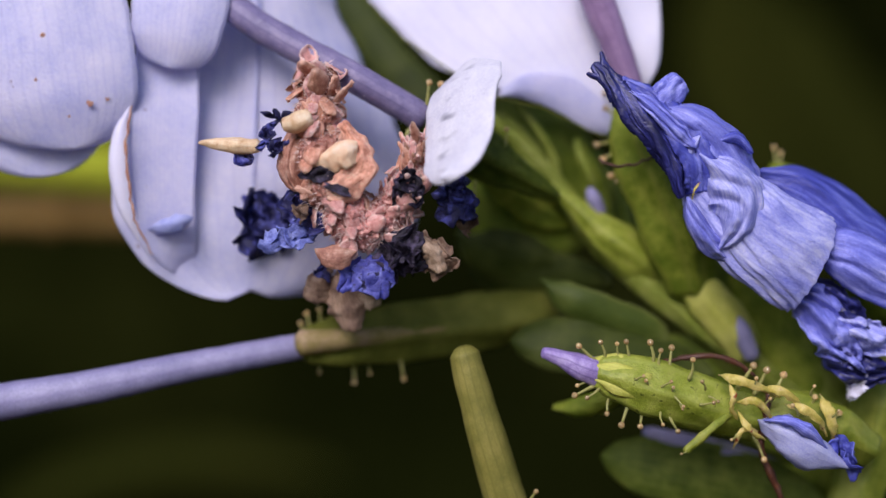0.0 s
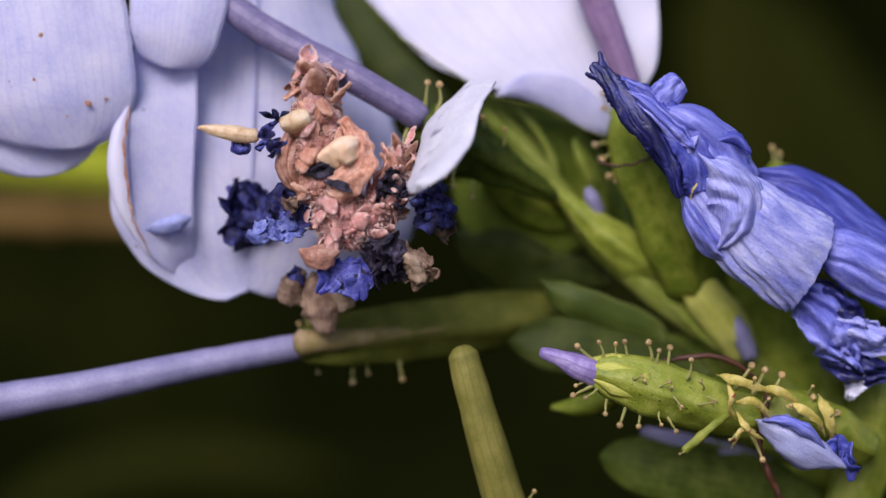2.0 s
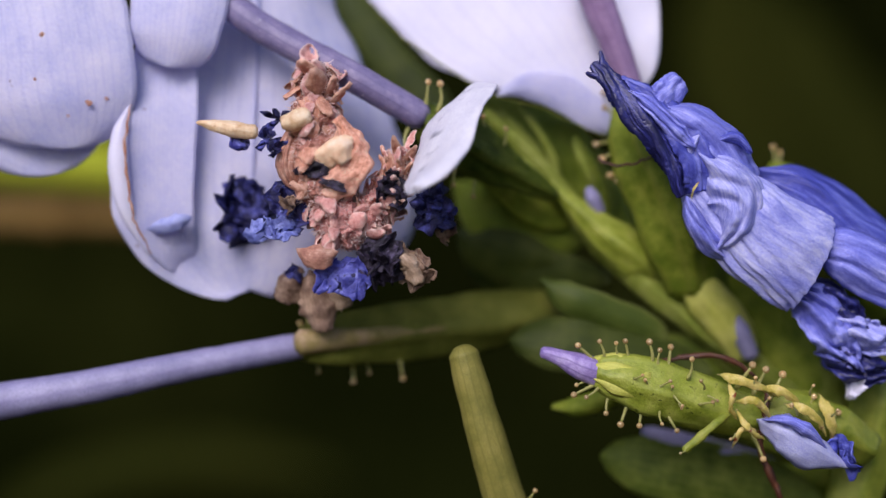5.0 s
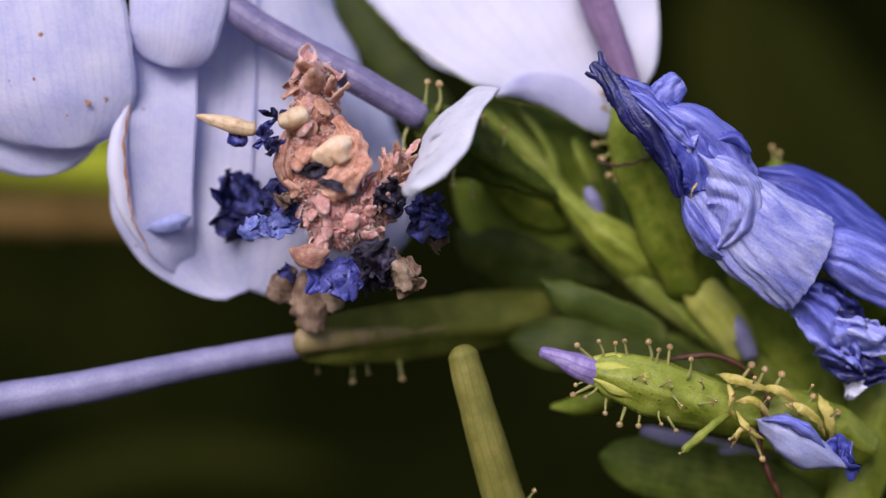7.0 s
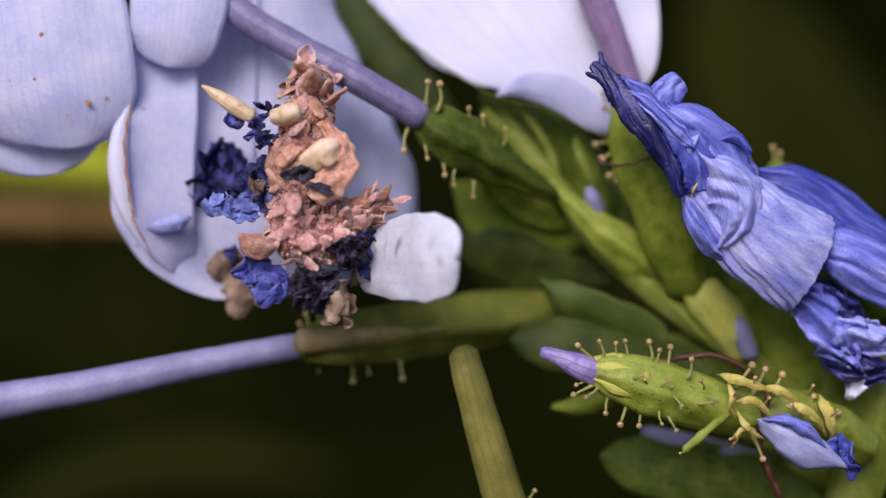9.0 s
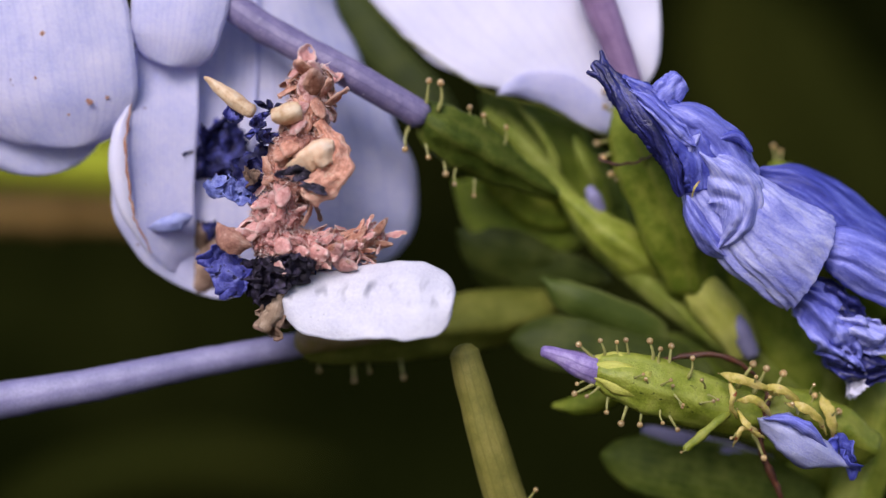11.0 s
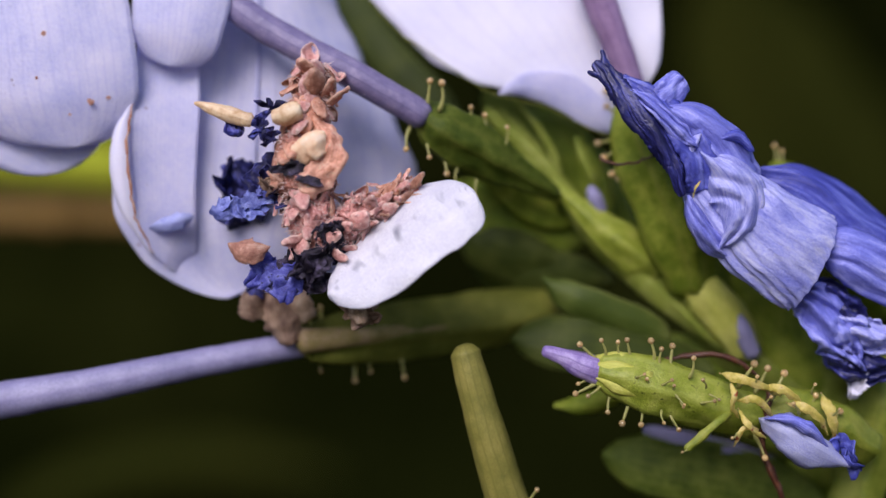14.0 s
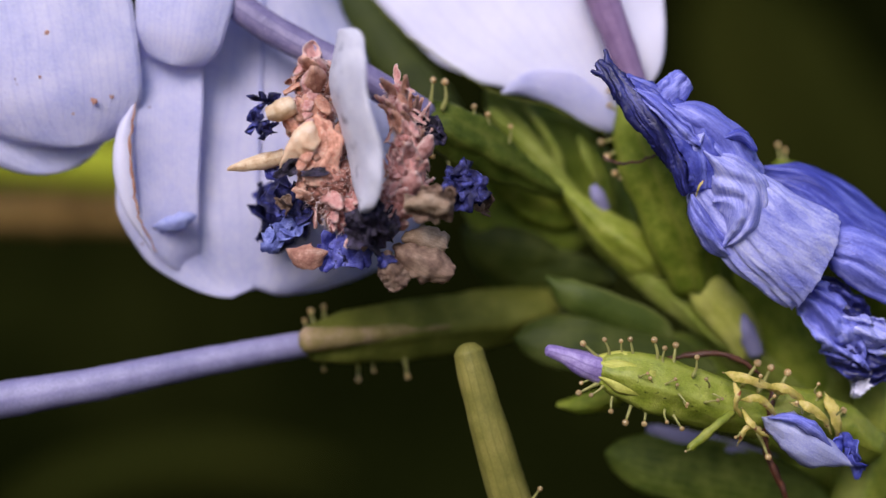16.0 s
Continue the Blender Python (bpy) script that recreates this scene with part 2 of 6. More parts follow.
TAN = tint("dry_tan", [(0.62, 0.38, 0.18), (0.86, 0.65, 0.41), (0.95, 0.82, 0.62)], 0.45, 0.45, 0.6, 0.05, 0.25, 0.2, 14, (0.55, 0.32, 0.16), vary=0.1)
GREYBROWN = tint("dry_greybrown", [(0.12, 0.07, 0.052), (0.34, 0.22, 0.155), (0.58, 0.42, 0.30)], 0.7, 0.6, 0.6, 0.05, 0.45, 0.35, 20, (0.20, 0.12, 0.095), vary=0.2)
BUFF = tint("dry_buff", [(0.36, 0.23, 0.14), (0.62, 0.45, 0.31), (0.80, 0.64, 0.48)], 0.6, 0.55, 0.7, 0.05, 0.35, 0.35, 18, (0.30, 0.18, 0.11), vary=0.15)
BLUE_DRY = tint("dry_blue", [(0.02, 0.02, 0.14), (0.07, 0.075, 0.38), (0.22, 0.24, 0.64)], 0.35, 0.45, 0.9, 0.05, 0.1, specks=((0.012, 0.01, 0.06), 0.3, 0.62), vary=0.15)
BLUE_LIGHT = tint("dry_light_blue", [(0.06, 0.075, 0.30), (0.17, 0.205, 0.56), (0.36, 0.41, 0.80)], 0.4, 0.5, 0.8, 0.05, 0.15, vary=0.12)
BLUE_PALE = tint("pale_scrap", [(0.36, 0.40, 0.76), (0.56, 0.60, 0.88)], 0.5, 0.5, 0.5, 0.06, 0.35)
BLUE_DARK = tint("dry_dark_blue", [(0.005, 0.005, 0.02), (0.018, 0.018, 0.085), (0.10, 0.11, 0.42)], 0.5, 0.45, 0.8, 0.06, 0.05, shine=0.3)
BLACKISH = tint("dry_blackish", [(0.006, 0.005, 0.008), (0.022, 0.017, 0.030), (0.10, 0.08, 0.15)], 0.4, 0.5, 0.8, 0.06, 0.08, shine=0.25)
FILAMENT = tint("brown_filament", [(0.03, 0.010, 0.006), (0.11, 0.035, 0.014)], 0.3, 0.5, 0.6, 0.05)
SOFT_BLUE = tint("withered_pale_blue", [(0.46, 0.48, 0.80), (0.62, 0.64, 0.88)], 1.2, 0.35, 0.3, 0.1, 0.35, 0.2, 14, (0.34, 0.36, 0.74))
SEPAL = tint("papery_sepal", [(0.52, 0.46, 0.06), (0.78, 0.66, 0.18), (0.88, 0.74, 0.34)], 0.5, 0.45, 0.5, 0.06, 0.45, specks=((0.42, 0.12, 0.04), 0.5, 0.64))
BACK_TAN = tint("dry_stem", [(0.24, 0.14, 0.04), (0.36, 0.22, 0.07)], 5, 0.7, 0.4, 0.4, shine=0.1)
BACK_GREEN = tint("blade_green", [(0.28, 0.33, 0.014), (0.42, 0.45, 0.035)], 6, 0.7, 0.3, 0.4, 0.15, shine=0.1)
# Near-black albedo stands in for the shade that lies on the undergrowth.
SHADE = tint("undergrowth_shade_in_colour", [(0.0028, 0.0042, 0.0007), (0.0066, 0.0083, 0.0015), (0.017, 0.019, 0.0038)], 260, 0.95, 0.2, 20, shine=0.0)
# Near-black olive: the shade on the far leaves is put into the colour.
FAR_OLIVE = tint("far_leaf_shade_in_colour", [(0.0125, 0.0155, 0.0025), (0.020, 0.022, 0.0037)], 30, 0.9, 0.2, 4, shine=0.0)
SOIL = tint("dark_soil", [(0.008, 0.007, 0.003), (0.02, 0.016, 0.008)], 200, 0.95, 0.4, 8, shine=0.0)


# ---- shape helpers ----
def glide(points, t):
    """A smooth curve through points, at t from 0 to 1."""
    pts = [Vector(p) for p in points]
    f = min(max(t, 0.0), 1.0) * (len(pts) - 1)
    i = min(int(f), len(pts) - 2)
    f -= i
    a, b = pts[i], pts[i + 1]
    z = pts[i - 1] if i else a * 2 - b
    c = pts[i + 2] if i + 2 < len(pts) else b * 2 - a
    return 0.5 * (b * 2 - b * 2 + a * 2 + (b - z) * f + (z * 2 - a * 5 + b * 4 - c) * f * f + (a * 3 - z - b * 3 + c) * f ** 3)


def along(values, t):
    f = min(max(t, 0.0), 1.0) * (len(values) - 1)
    i = min(int(f), len(values) - 2)
    g = f - i
    g = g * g * (3 - 2 * g) * 0.5 + g * 0.5
    return values[i] * (1 - g) + values[i + 1] * g


def rnd_noise(p, size, seed):
    return noise.noise_vector(Vector(p) / size + Vector((seed * 7.31, seed * 3.17, seed * 1.93)))


def sheet_mesh(bm, grid, thick, uvs):
    """Joins a grid of points into a sheet with two sides and a rim."""
    uv = bm.loops.layers.uv.verify()
    nu, nv = len(grid), len(grid[0])
    normals = [[None] * nv for _ in range(nu)]
    for i in range(nu):
        for j in range(nv):
            a = grid[min(i + 1, nu - 1)][j] - grid[max(i - 1, 0)][j]
            b = grid[i][min(j + 1, nv - 1)] - grid[i][max(j - 1, 0)]
            c = a.cross(b)
            normals[i][j] = c.normalized() if c.length > 1e-9 else Vector((0, -1, 0))
    top = [[bm.verts.new(grid[i][j] + normals[i][j] * thick * 0.5) for j in range(nv)] for i in range(nu)]
    low = [[bm.verts.new(grid[i][j] - normals[i][j] * thick * 0.5) for j in range(nv)] for i in range(nu)]

    def quad(vs, cs):
        try:
            f = bm.faces.new(vs)
        except ValueError:
            return
        f.smooth = True
        for loop, c in zip(f.loops, cs):
            loop[uv].uv = c
    for i in range(nu - 1):
        for j in range(nv - 1):
            c = [uvs(i, j), uvs(i + 1, j), uvs(i + 1, j + 1), uvs(i, j + 1)]
            quad((top[i][j], top[i + 1][j], top[i + 1][j + 1], top[i][j + 1]), c)
            quad((low[i][j + 1], low[i + 1][j + 1], low[i + 1][j], low[i][j]), c[::-1])
    ring = [(i, 0) for i in range(nu)] + [(nu - 1, j) for j in range(1, nv)] + \
           [(i, nv - 1) for i in range(nu - 2, -1, -1)] + [(0, j) for j in range(nv - 2, 0, -1)]
    for (a, b), (c, d) in zip(ring, ring[1:] + ring[:1]):
        quad((low[a][b], low[c][d], top[c][d], top[a][b]), [uvs(a, b), uvs(c, d), uvs(c, d), uvs(a, b)])


def blade(mid, left, right=None, face=(0, -1, 0), cup=0.0, wave=0.0, wave_size=2.0, thick=0.12, tip=0.25, base=0.0, notch=0.0,
          curl=0.0, seed=1, nu=26, nv=15, bm=None, frill=0.0, square=2.0, ridge=0.0, ridge_size=0.5, folds=None):
    """A petal, leaf or bract: a midline, half widths to both sides along it, a facing side, cupped and waved."""
    bm = bm or bmesh.new()
    right = right or left
    face = Vector(face).normalized()
    cups = cup if isinstance(cup, tuple) else (cup, cup)
    grid = []
    for i in range(nu):
        t = 1 - (1 - i / (nu - 1)) ** 1.5 if tip else i / (nu - 1)
        p = glide(mid, t)
        d = (glide(mid, min(t + 0.02, 1)) - glide(mid, max(t - 0.02, 0))).normalized()
        side = d.cross(face).normalized()
        up = side.cross(d).normalized()
        k = 1.0
        if tip and t > 1 - tip:
            k = max(0.0, 1 - ((t - 1 + tip) / tip) ** square) ** (1 / square) * 0.985 + 0.015
        if base and t < base:
            k *= math.sqrt(max(0.0, 1 - ((base - t) / base) ** 2)) * 0.97 + 0.03
        row = []
        for j in range(nv):
            v = 2 * j / (nv - 1) - 1
            w = (along(right, t) if v < 0 else along(left, t)) * k
            q = p + side * (v * w) + up * (-cups[0 if v >= 0 else 1] * v * v - curl * max(0, abs(v) - 0.7) ** 2 * 10)
            q -= d * notch * math.exp(-(v * w / 0.75) ** 2) * t ** 8
            if frill:
                q += side * v * frill * noise.noise(Vector((t * 9, v * 2, seed))) + d * frill * t * noise.noise(Vector((v * 5, 3, seed)))
            if ridge:
                n1, n2 = rnd_noise(q, ridge_size, seed + 9), rnd_noise(q, ridge_size * 0.45, seed + 11)
                q += up * ridge * ((0.5 - 1.5 * abs(n1.x)) + 0.45 * (0.5 - 1.5 * abs(n2.x)))
            if folds:
                # folds: how many along and across, their depth
                q += up * folds[2] * math.sin(2 * math.pi * (folds[0] * t + folds[1] * v) + 4.5 * noise.noise(Vector((t * 2.3, v * 1.7, seed * 1.3))))
            if wave:
                q += up * wave * rnd_noise(q, wave_size, seed).x * (0.35 + 0.65 * abs(v)) + side * wave * 0.3 * rnd_noise(q, wave_size, seed + 5).y
            row.append(q)
        grid.append(row)
    sheet_mesh(bm, grid, thick, lambda i, j: (i / (nu - 1), j / (nv - 1)))
    return bm


def tube(mid, radii, n=20, nu=28, bump=0.0, size=1.0, seed=1, pleats=0, pleat=0.0, flat=1.0, twist=0.0, bm=None, face=(0, -1, 0), crease=0.0):
    """A round or pleated stem along a midline, closed at both ends."""
    bm = bm or bmesh.new()
    uv = bm.loops.layers.uv.verify()
    rings, face = [], Vector(face)
    for i in range(nu):
        t = i / (nu - 1)
        p = glide(mid, t)
        d = (glide(mid, min(t + 0.02, 1)) - glide(mid, max(t - 0.02, 0))).normalized()
        side = d.cross(face).normalized()
        up = side.cross(d).normalized()
        r = along(radii, t)
        if i in (0, nu - 1):
            r *= 0.55
        ring = []
        for j in range(n):
            a = 2 * math.pi * j / n
            b = a + twist * t
            rr = r * (1 + pleat * math.sin(pleats * b + 2.2 * noise.noise(Vector((t * 3, a, seed)))))
            if crease:
                c0, c1 = math.cos(b), math.sin(b)
                rr *= 1 + crease * (0.6 - 1.6 * abs(noise.noise(Vector((c0 * 3.2, c1 * 3.2, t * 2.2 + seed))))) + \
                    crease * 0.5 * (0.5 - 1.5 * abs(noise.noise(Vector((c0 * 9, c1 * 9, t * 4 + seed)))))
            q = p + side * math.cos(a) * rr + up * math.sin(a) * rr * flat
            if bump:
                q += rnd_noise(q, size, seed) * bump
                if bump > 0.16:
                    q += rnd_noise(q, size * 0.4, seed + 2) * bump * 0.25
            ring.append(bm.verts.new(q))
        rings.append(ring)
    for i in range(nu - 1):
        for j in range(n):
            k = (j + 1) % n
            f = bm.faces.new((rings[i][j], rings[i][k], rings[i + 1][k], rings[i + 1][j]))
            f.smooth = True
            for loop, c in zip(f.loops, ((i, j), (i, j + 1), (i + 1, j + 1), (i + 1, j))):
                loop[uv].uv = (c[0] / (nu - 1), c[1] / n)
    for ring, end in ((rings[0][::-1], 0.0), (rings[-1], 1.0)):
        c = bm.verts.new(sum((v.co for v in ring), Vector()) / n)
        for j in range(n):
            f = bm.faces.new((ring[j], ring[(j + 1) % n], c))
            f.smooth = True
    return bm


def crumple(wide, high, seed, amp=0.5, size=0.9, n=24, turn=(0, 0, 0), shift=(0, 0, 0), thick=0.06, bm=None, ragged=0.5):
    """A shrivelled scrap: a ragged disc of sheet, folded in on itself."""
    bm = bm or bmesh.new()
    m = Matrix.Translation(shift) @ Euler([radians(a) for a in turn]).to_matrix().to_4x4()
    grid = []
    for i in range(n):
        r = (i + 0.4) / (n - 0.6)
        row = []
        for j in range(n + 1):
            a = 2 * math.pi * j / n
            c, s = math.cos(a), math.sin(a)
            edge = 1 + ragged * noise.noise(Vector((c * 2.2, s * 2.2, seed * 3.3))) + 0.5 * ragged * noise.noise(Vector((c * 6, s * 6, seed * 5.1)))
            q = Vector((c * r * wide * edge * 0.5, 0, s * r * high * edge * 0.5))
            w = rnd_noise(q, size, seed)
            w2 = rnd_noise(q, size * 0.45, seed + 3)
            w3 = rnd_noise(q, size * 0.2, seed + 6)
            ridge = (1 - 2 * abs(w.y)) * amp + (0.5 - abs(w2.y)) * amp * 0.5
            q += Vector((w.x * amp * 0.7, ridge, w.z * amp * 0.7)) + Vector((w2.x, 0, w2.z)) * amp * 0.35 + w3 * amp * 0.12
            row.append(m @ q)
        grid.append(row)
    sheet_mesh(bm, grid, thick, lambda i, j: (i / n, j / n))
    return bm


def clump(wide, high, seed, count=4, amp=0.55, shift=(0, 0, 0), deep=0.6, size=0.9):
    """Several shrivelled scraps stuck together: a list of sheets."""
    r = random.Random(seed)
    out = []
    for i in range(count):
        k = r.uniform(0.55, 0.85)
        out.append(crumple(wide * k, high * k, seed * 11 + i, amp * r.uniform(0.8, 1.3), size, 26,
                           (r.uniform(-50, 50), r.uniform(0, 360), r.uniform(-50, 50)),
                           (shift[0] + r.uniform(-0.24, 0.24) * wide, shift[1] + r.uniform(-deep, deep), shift[2] + r.uniform(-0.24, 0.24) * high)))
    return out


def thing(name, base, label, category, group="", kind=""):
    ob = new(name)
    ob.location = Vector(base) * MM
    ob.empty_display_size = 0.002
    return tagged(ob, label, category, group, kind)


def mesh_of(name, bm, material, origin):
    bmesh.ops.translate(bm, verts=bm.verts, vec=-Vector(origin))
    bmesh.ops.scale(bm, verts=bm.verts, vec=(MM, MM, MM))
    bmesh.ops.recalc_face_normals(bm, faces=bm.faces)
    me = bpy.data.meshes.new(name)
    bm.to_mesh(me)
    bm.free()
    me.materials.append(material)
    return me


def part(name, bm, material, parent, label="", pivot=None):
    """Links a bmesh, in millimetres of the world, as one mesh under a thing or part; of several sheets the others become its folds.
    With a pivot the meshes lie about the pivot."""
    sheets = bm if isinstance(bm, list) else [bm]
    origin = parent.matrix_world.translation / MM if pivot is None else Vector(pivot)
    ob = new(name, mesh_of(name, sheets[0], material, origin))
    ob.parent = parent
    if pivot is not None:
        ob.location = Vector(pivot) * MM - parent.matrix_world.translation
    for other in sheets[1:]:
        new("fold", mesh_of("fold", other, material, origin)).parent = ob
    bpy.context.view_layer.update()
    return tagged(ob, label)


def at_base(ob):
    bpy.context.view_layer.update()
    return ob


# one gland hair, a millimetre long, shared by all
def gland_meshes():
    out = []
    for bent in (0.0, 0.12, -0.1):
        bm = tube([(0, 0, 0), (bent, 0, 0.45), (bent * 0.4, 0, 0.9)], [0.10, 0.06, 0.045], 8, 8)
        bm2 = bmesh.new()
        bmesh.ops.create_icosphere(bm2, subdivisions=2, radius=0.125, matrix=Matrix.Translation((bent * 0.4, 0, 0.95)))
        for f in bm2.faces:
            f.smooth = True
        a, b = bpy.data.meshes.new("gland_hair"), bpy.data.meshes.new("gland_drop")
        for m, bb, mat in ((a, bm, GLAND_STALK), (b, bm2, GLAND_DROP)):
            bmesh.ops.scale(bb, verts=bb.verts, vec=(MM, MM, MM))
            bmesh.ops.recalc_face_normals(bb, faces=bb.faces)
            bb.to_mesh(m)
            bb.free()
            m.materials.append(mat)
        out.append((a, b))
    return out


GLANDS = gland_meshes()


def gland(parent, foot, tip, k=0):
    """A stalked gland from foot to tip."""
    foot, tip = Vector(foot), Vector(tip)
    d = tip - foot
    a, b = GLANDS[k % 3]
    hair = new("gland_hair", a)
    hair.parent = parent
    m = Matrix.LocRotScale(foot * MM - parent.matrix_world.translation, d.to_track_quat("Z", "Y"), (d.length, d.length, d.length))
    hair.matrix_local = m
    drop = new("gland_drop", b)
    drop.parent = hair
    return hair


# ---- the large structure ----
def ground_and_distance():
    bm = bmesh.new()
    bmesh.ops.create_grid(bm, x_segments=40, y_segments=40, size=60.0)
    for v in bm.verts:
        v.co.z = -0.45 + 0.02 * noise.noise(v.co * 0.7)
    me = bpy.data.meshes.new("ground")
    bm.to_mesh(me)
    me.materials.append(SOIL)
    tagged(new("ground", me), "dark shaded soil of the garden bed", "ground", kind="structure")
    # Curved sheet of undergrowth, dark by its colour rather than by real shade.
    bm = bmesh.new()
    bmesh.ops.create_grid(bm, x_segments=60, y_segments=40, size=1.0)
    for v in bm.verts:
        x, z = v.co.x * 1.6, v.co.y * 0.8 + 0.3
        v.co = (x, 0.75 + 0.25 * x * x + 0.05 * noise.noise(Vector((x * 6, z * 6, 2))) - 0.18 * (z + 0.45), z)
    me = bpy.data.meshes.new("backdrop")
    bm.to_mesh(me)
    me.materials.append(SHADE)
    tagged(new("backdrop", me), "green undergrowth far out of focus, shade painted into its dark colour", "undergrowth", kind="structure")


ground_and_distance()


# ---- flowers ----
def flower_left():
    t = at_base(thing("flower", (-1.01, 1.00, 6.25), "pale blue open flower with a dusky purple tube", "flower", "open flowers"))
    part("petal", blade([(-8.95, 4.00, 14.45), (-8.90, 3.60, 10.30), (-9.08, 3.00, 5.65), (-9.16, 2.60, 1.09), (-9.21, 3.00, -2.44)],
                        [4.02, 4.45, 5.15, 5.86, 6.52, 6.32, 5.86, 4.85],
                        [3.21, 3.48, 4.82, 6.56, 7.77, 7.90, 7.77, 7.23],
                        cup=(-0.6, 1.9), wave=0.35, wave_size=3.0, tip=0.36, notch=0.55, square=2.5, curl=0.2, seed=3, nu=44, nv=35, frill=0.12), PETAL, t)
    petal = part("petal", blade([(-18.93, 1.50, 14.67), (-17.75, 0.60, 10.85), (-17.10, 0.40, 7.47), (-16.89, 1.20, 4.66)],
                        [4.34, 4.59, 4.85, 5.61, 6.02], [3.06, 3.19, 3.19, 3.19, 3.01],
                        cup=0.5, wave=0.35, wave_size=3.0, tip=0.5, square=2.7, seed=5, nu=34, nv=23, frill=0.12), PETAL, t)
    for k, (p, r) in enumerate((((-18.27, 0.36, 9.73), 5), ((-16.13, 0.30, 6.64), 7), ((-15.36, 0.50, 6.84), 4), ((-18.56, 0.30, 7.72), 3), ((-17.07, 0.30, 6.05), 3))):
        part("speck", crumple(r * 0.042, r * 0.042, 300 + k, 0.06, 0.2, 8, shift=p), ROSE_FLAP, petal, "rusty speck")
    part("petal", blade([(-21.40, 2.60, 10.67), (-19.15, 2.20, 7.43), (-17.22, 2.40, 3.95)],
                        [3.69, 4.22, 3.95], [3.16, 3.43, 3.16],
                        wave=0.3, tip=0.45, seed=6, nu=26, nv=17), PETAL, t)
    part("petal", blade([(-12.32, 0.90, 12.97), (-12.24, 0.50, 11.34), (-12.35, 0.40, 9.73), (-12.61, 0.80, 8.35)],
                        [2.16, 2.11, 2.01, 1.80], [2.42, 2.37, 2.06, 1.59],
                        cup=0.5, wave=0.06, wave_size=2.0, tip=0.36, square=3.6, seed=8, nu=40, nv=23), PETAL, t)
    part("petal", blade([(-13.16, 2.40, 12.21), (-13.07, 2.00, 9.23), (-12.97, 1.55, 6.55), (-13.00, 1.40, 4.19), (-12.96, 1.50, 2.37), (-12.85, 1.70, 0.81), (-12.45, 2.20, -0.40), (-12.05, 3.30, -1.30)],
                        [1.04, 1.30, 1.61, 1.61, 1.45, 1.30, 0.85, 0.40], [1.56, 1.56, 1.56, 1.48, 1.35, 1.30, 1.00, 0.45],
                        face=(0.15, -1, 0), cup=-0.12, square=2.0, wave=0.10, wave_size=2.0, tip=0.3, seed=9, nu=44, nv=23), PETAL, t, "folded-over part of the large petal")
    part("midrib", tube([(-8.88, 3.50, 13.53), (-8.86, 3.35, 10.26), (-8.96, 2.75, 5.63), (-8.98, 2.50, 2.68)], [0.08, 0.08, 0.07, 0.03], 8, 30), PETAL_RIB, t, "bluish midrib")
    # The white colour paints the lit look of the rolled rim.
    part("margin", blade([(-14.41, 1.00, 6.61), (-14.89, 0.70, 5.49), (-15.02, 0.60, 4.15), (-14.91, 0.70, 2.73), (-14.57, 1.00, 1.43), (-13.71, 1.80, -0.29)],
                         [0.10, 0.39, 0.49, 0.49, 0.36, 0.10], cup=0.35, wave=0.08, wave_size=0.8, tip=0.25, base=0.2, seed=10, nu=34, nv=11,
                         face=(-0.3, -1, 0)), PETAL_WHITE, t, "rolled-up white petal margin")
    part("dry_edge", tube([(-14.27, 0.70, 6.66), (-14.40, 0.30, 5.46), (-14.43, 0.20, 4.12), (-14.27, 0.30, 2.59), (-14.06, 0.60, 1.18), (-13.47, 1.40, -0.29)],
                          [0.03, 0.06, 0.07, 0.06, 0.05, 0.03], 8, 44, 0.1, 0.35, 11), PEACH, t, "brownish dried rim")
    part("tube", tube([(-11.78, 2.40, 12.72), (-8.18, 1.30, 10.08), (-4.50, 0.80, 8.06), (-0.75, 1.20, 5.92)],
                      [0.68, 0.71, 0.69, 0.69, 0.68], 20, 34, 0.05, 0.8, 3), TUBE, t, "dusky purple flower tube")
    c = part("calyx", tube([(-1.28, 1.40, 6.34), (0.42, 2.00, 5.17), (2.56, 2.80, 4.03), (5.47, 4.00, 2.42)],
                           [0.57, 1.11, 1.29, 1.07, 0.65, 0.33], 24, 34, 0.12, 1.2, 4, 5, 0.14), SHADED_GREEN, t, "ribbed green calyx with sticky glands")
    for k, (a, b) in enumerate((((-0.83, 0.90, 6.50), (-0.70, 0.60, 7.68)), ((-0.31, 0.90, 6.24), (-0.23, 0.60, 7.60)), ((-1.61, 1.20, 5.62), (-1.76, 0.80, 4.47)),
                                ((-0.89, 1.40, 4.99), (-0.73, 1.00, 4.12)), ((-0.24, 1.60, 4.53), (0.05, 1.40, 3.37)),
                                ((1.34, 1.60, 5.47), (1.20, 1.40, 6.55)), ((1.92, 1.80, 5.18), (1.81, 1.60, 6.21)), ((2.75, 2.20, 4.73), (2.85, 2.00, 5.67)),
                                ((0.58, 1.80, 3.81), (0.50, 1.60, 2.91)), ((1.43, 2.20, 3.25), (1.37, 2.00, 2.40)))):
        gland(c, a, b, k)
    crumb = thing("petal_scrap", (-12.78, 1.45, 1.21), "small crumpled blue petal scrap lying on a petal", "petal scrap")
    crumb = at_base(crumb)
    part("scrap", blade([(-13.72, 1.35, 0.96), (-12.91, 0.75, 1.22), (-12.17, 0.65, 1.42), (-11.65, 1.15, 1.48)], [0.13, 0.38, 0.48, 0.20], cup=0.35, wave=0.25, wave_size=0.7,
                        tip=0.3, base=0.3, thick=0.06, seed=31, frill=0.12, ridge=0.06, face=(0, -1, 0.5)), BLUE_PALE, crumb)
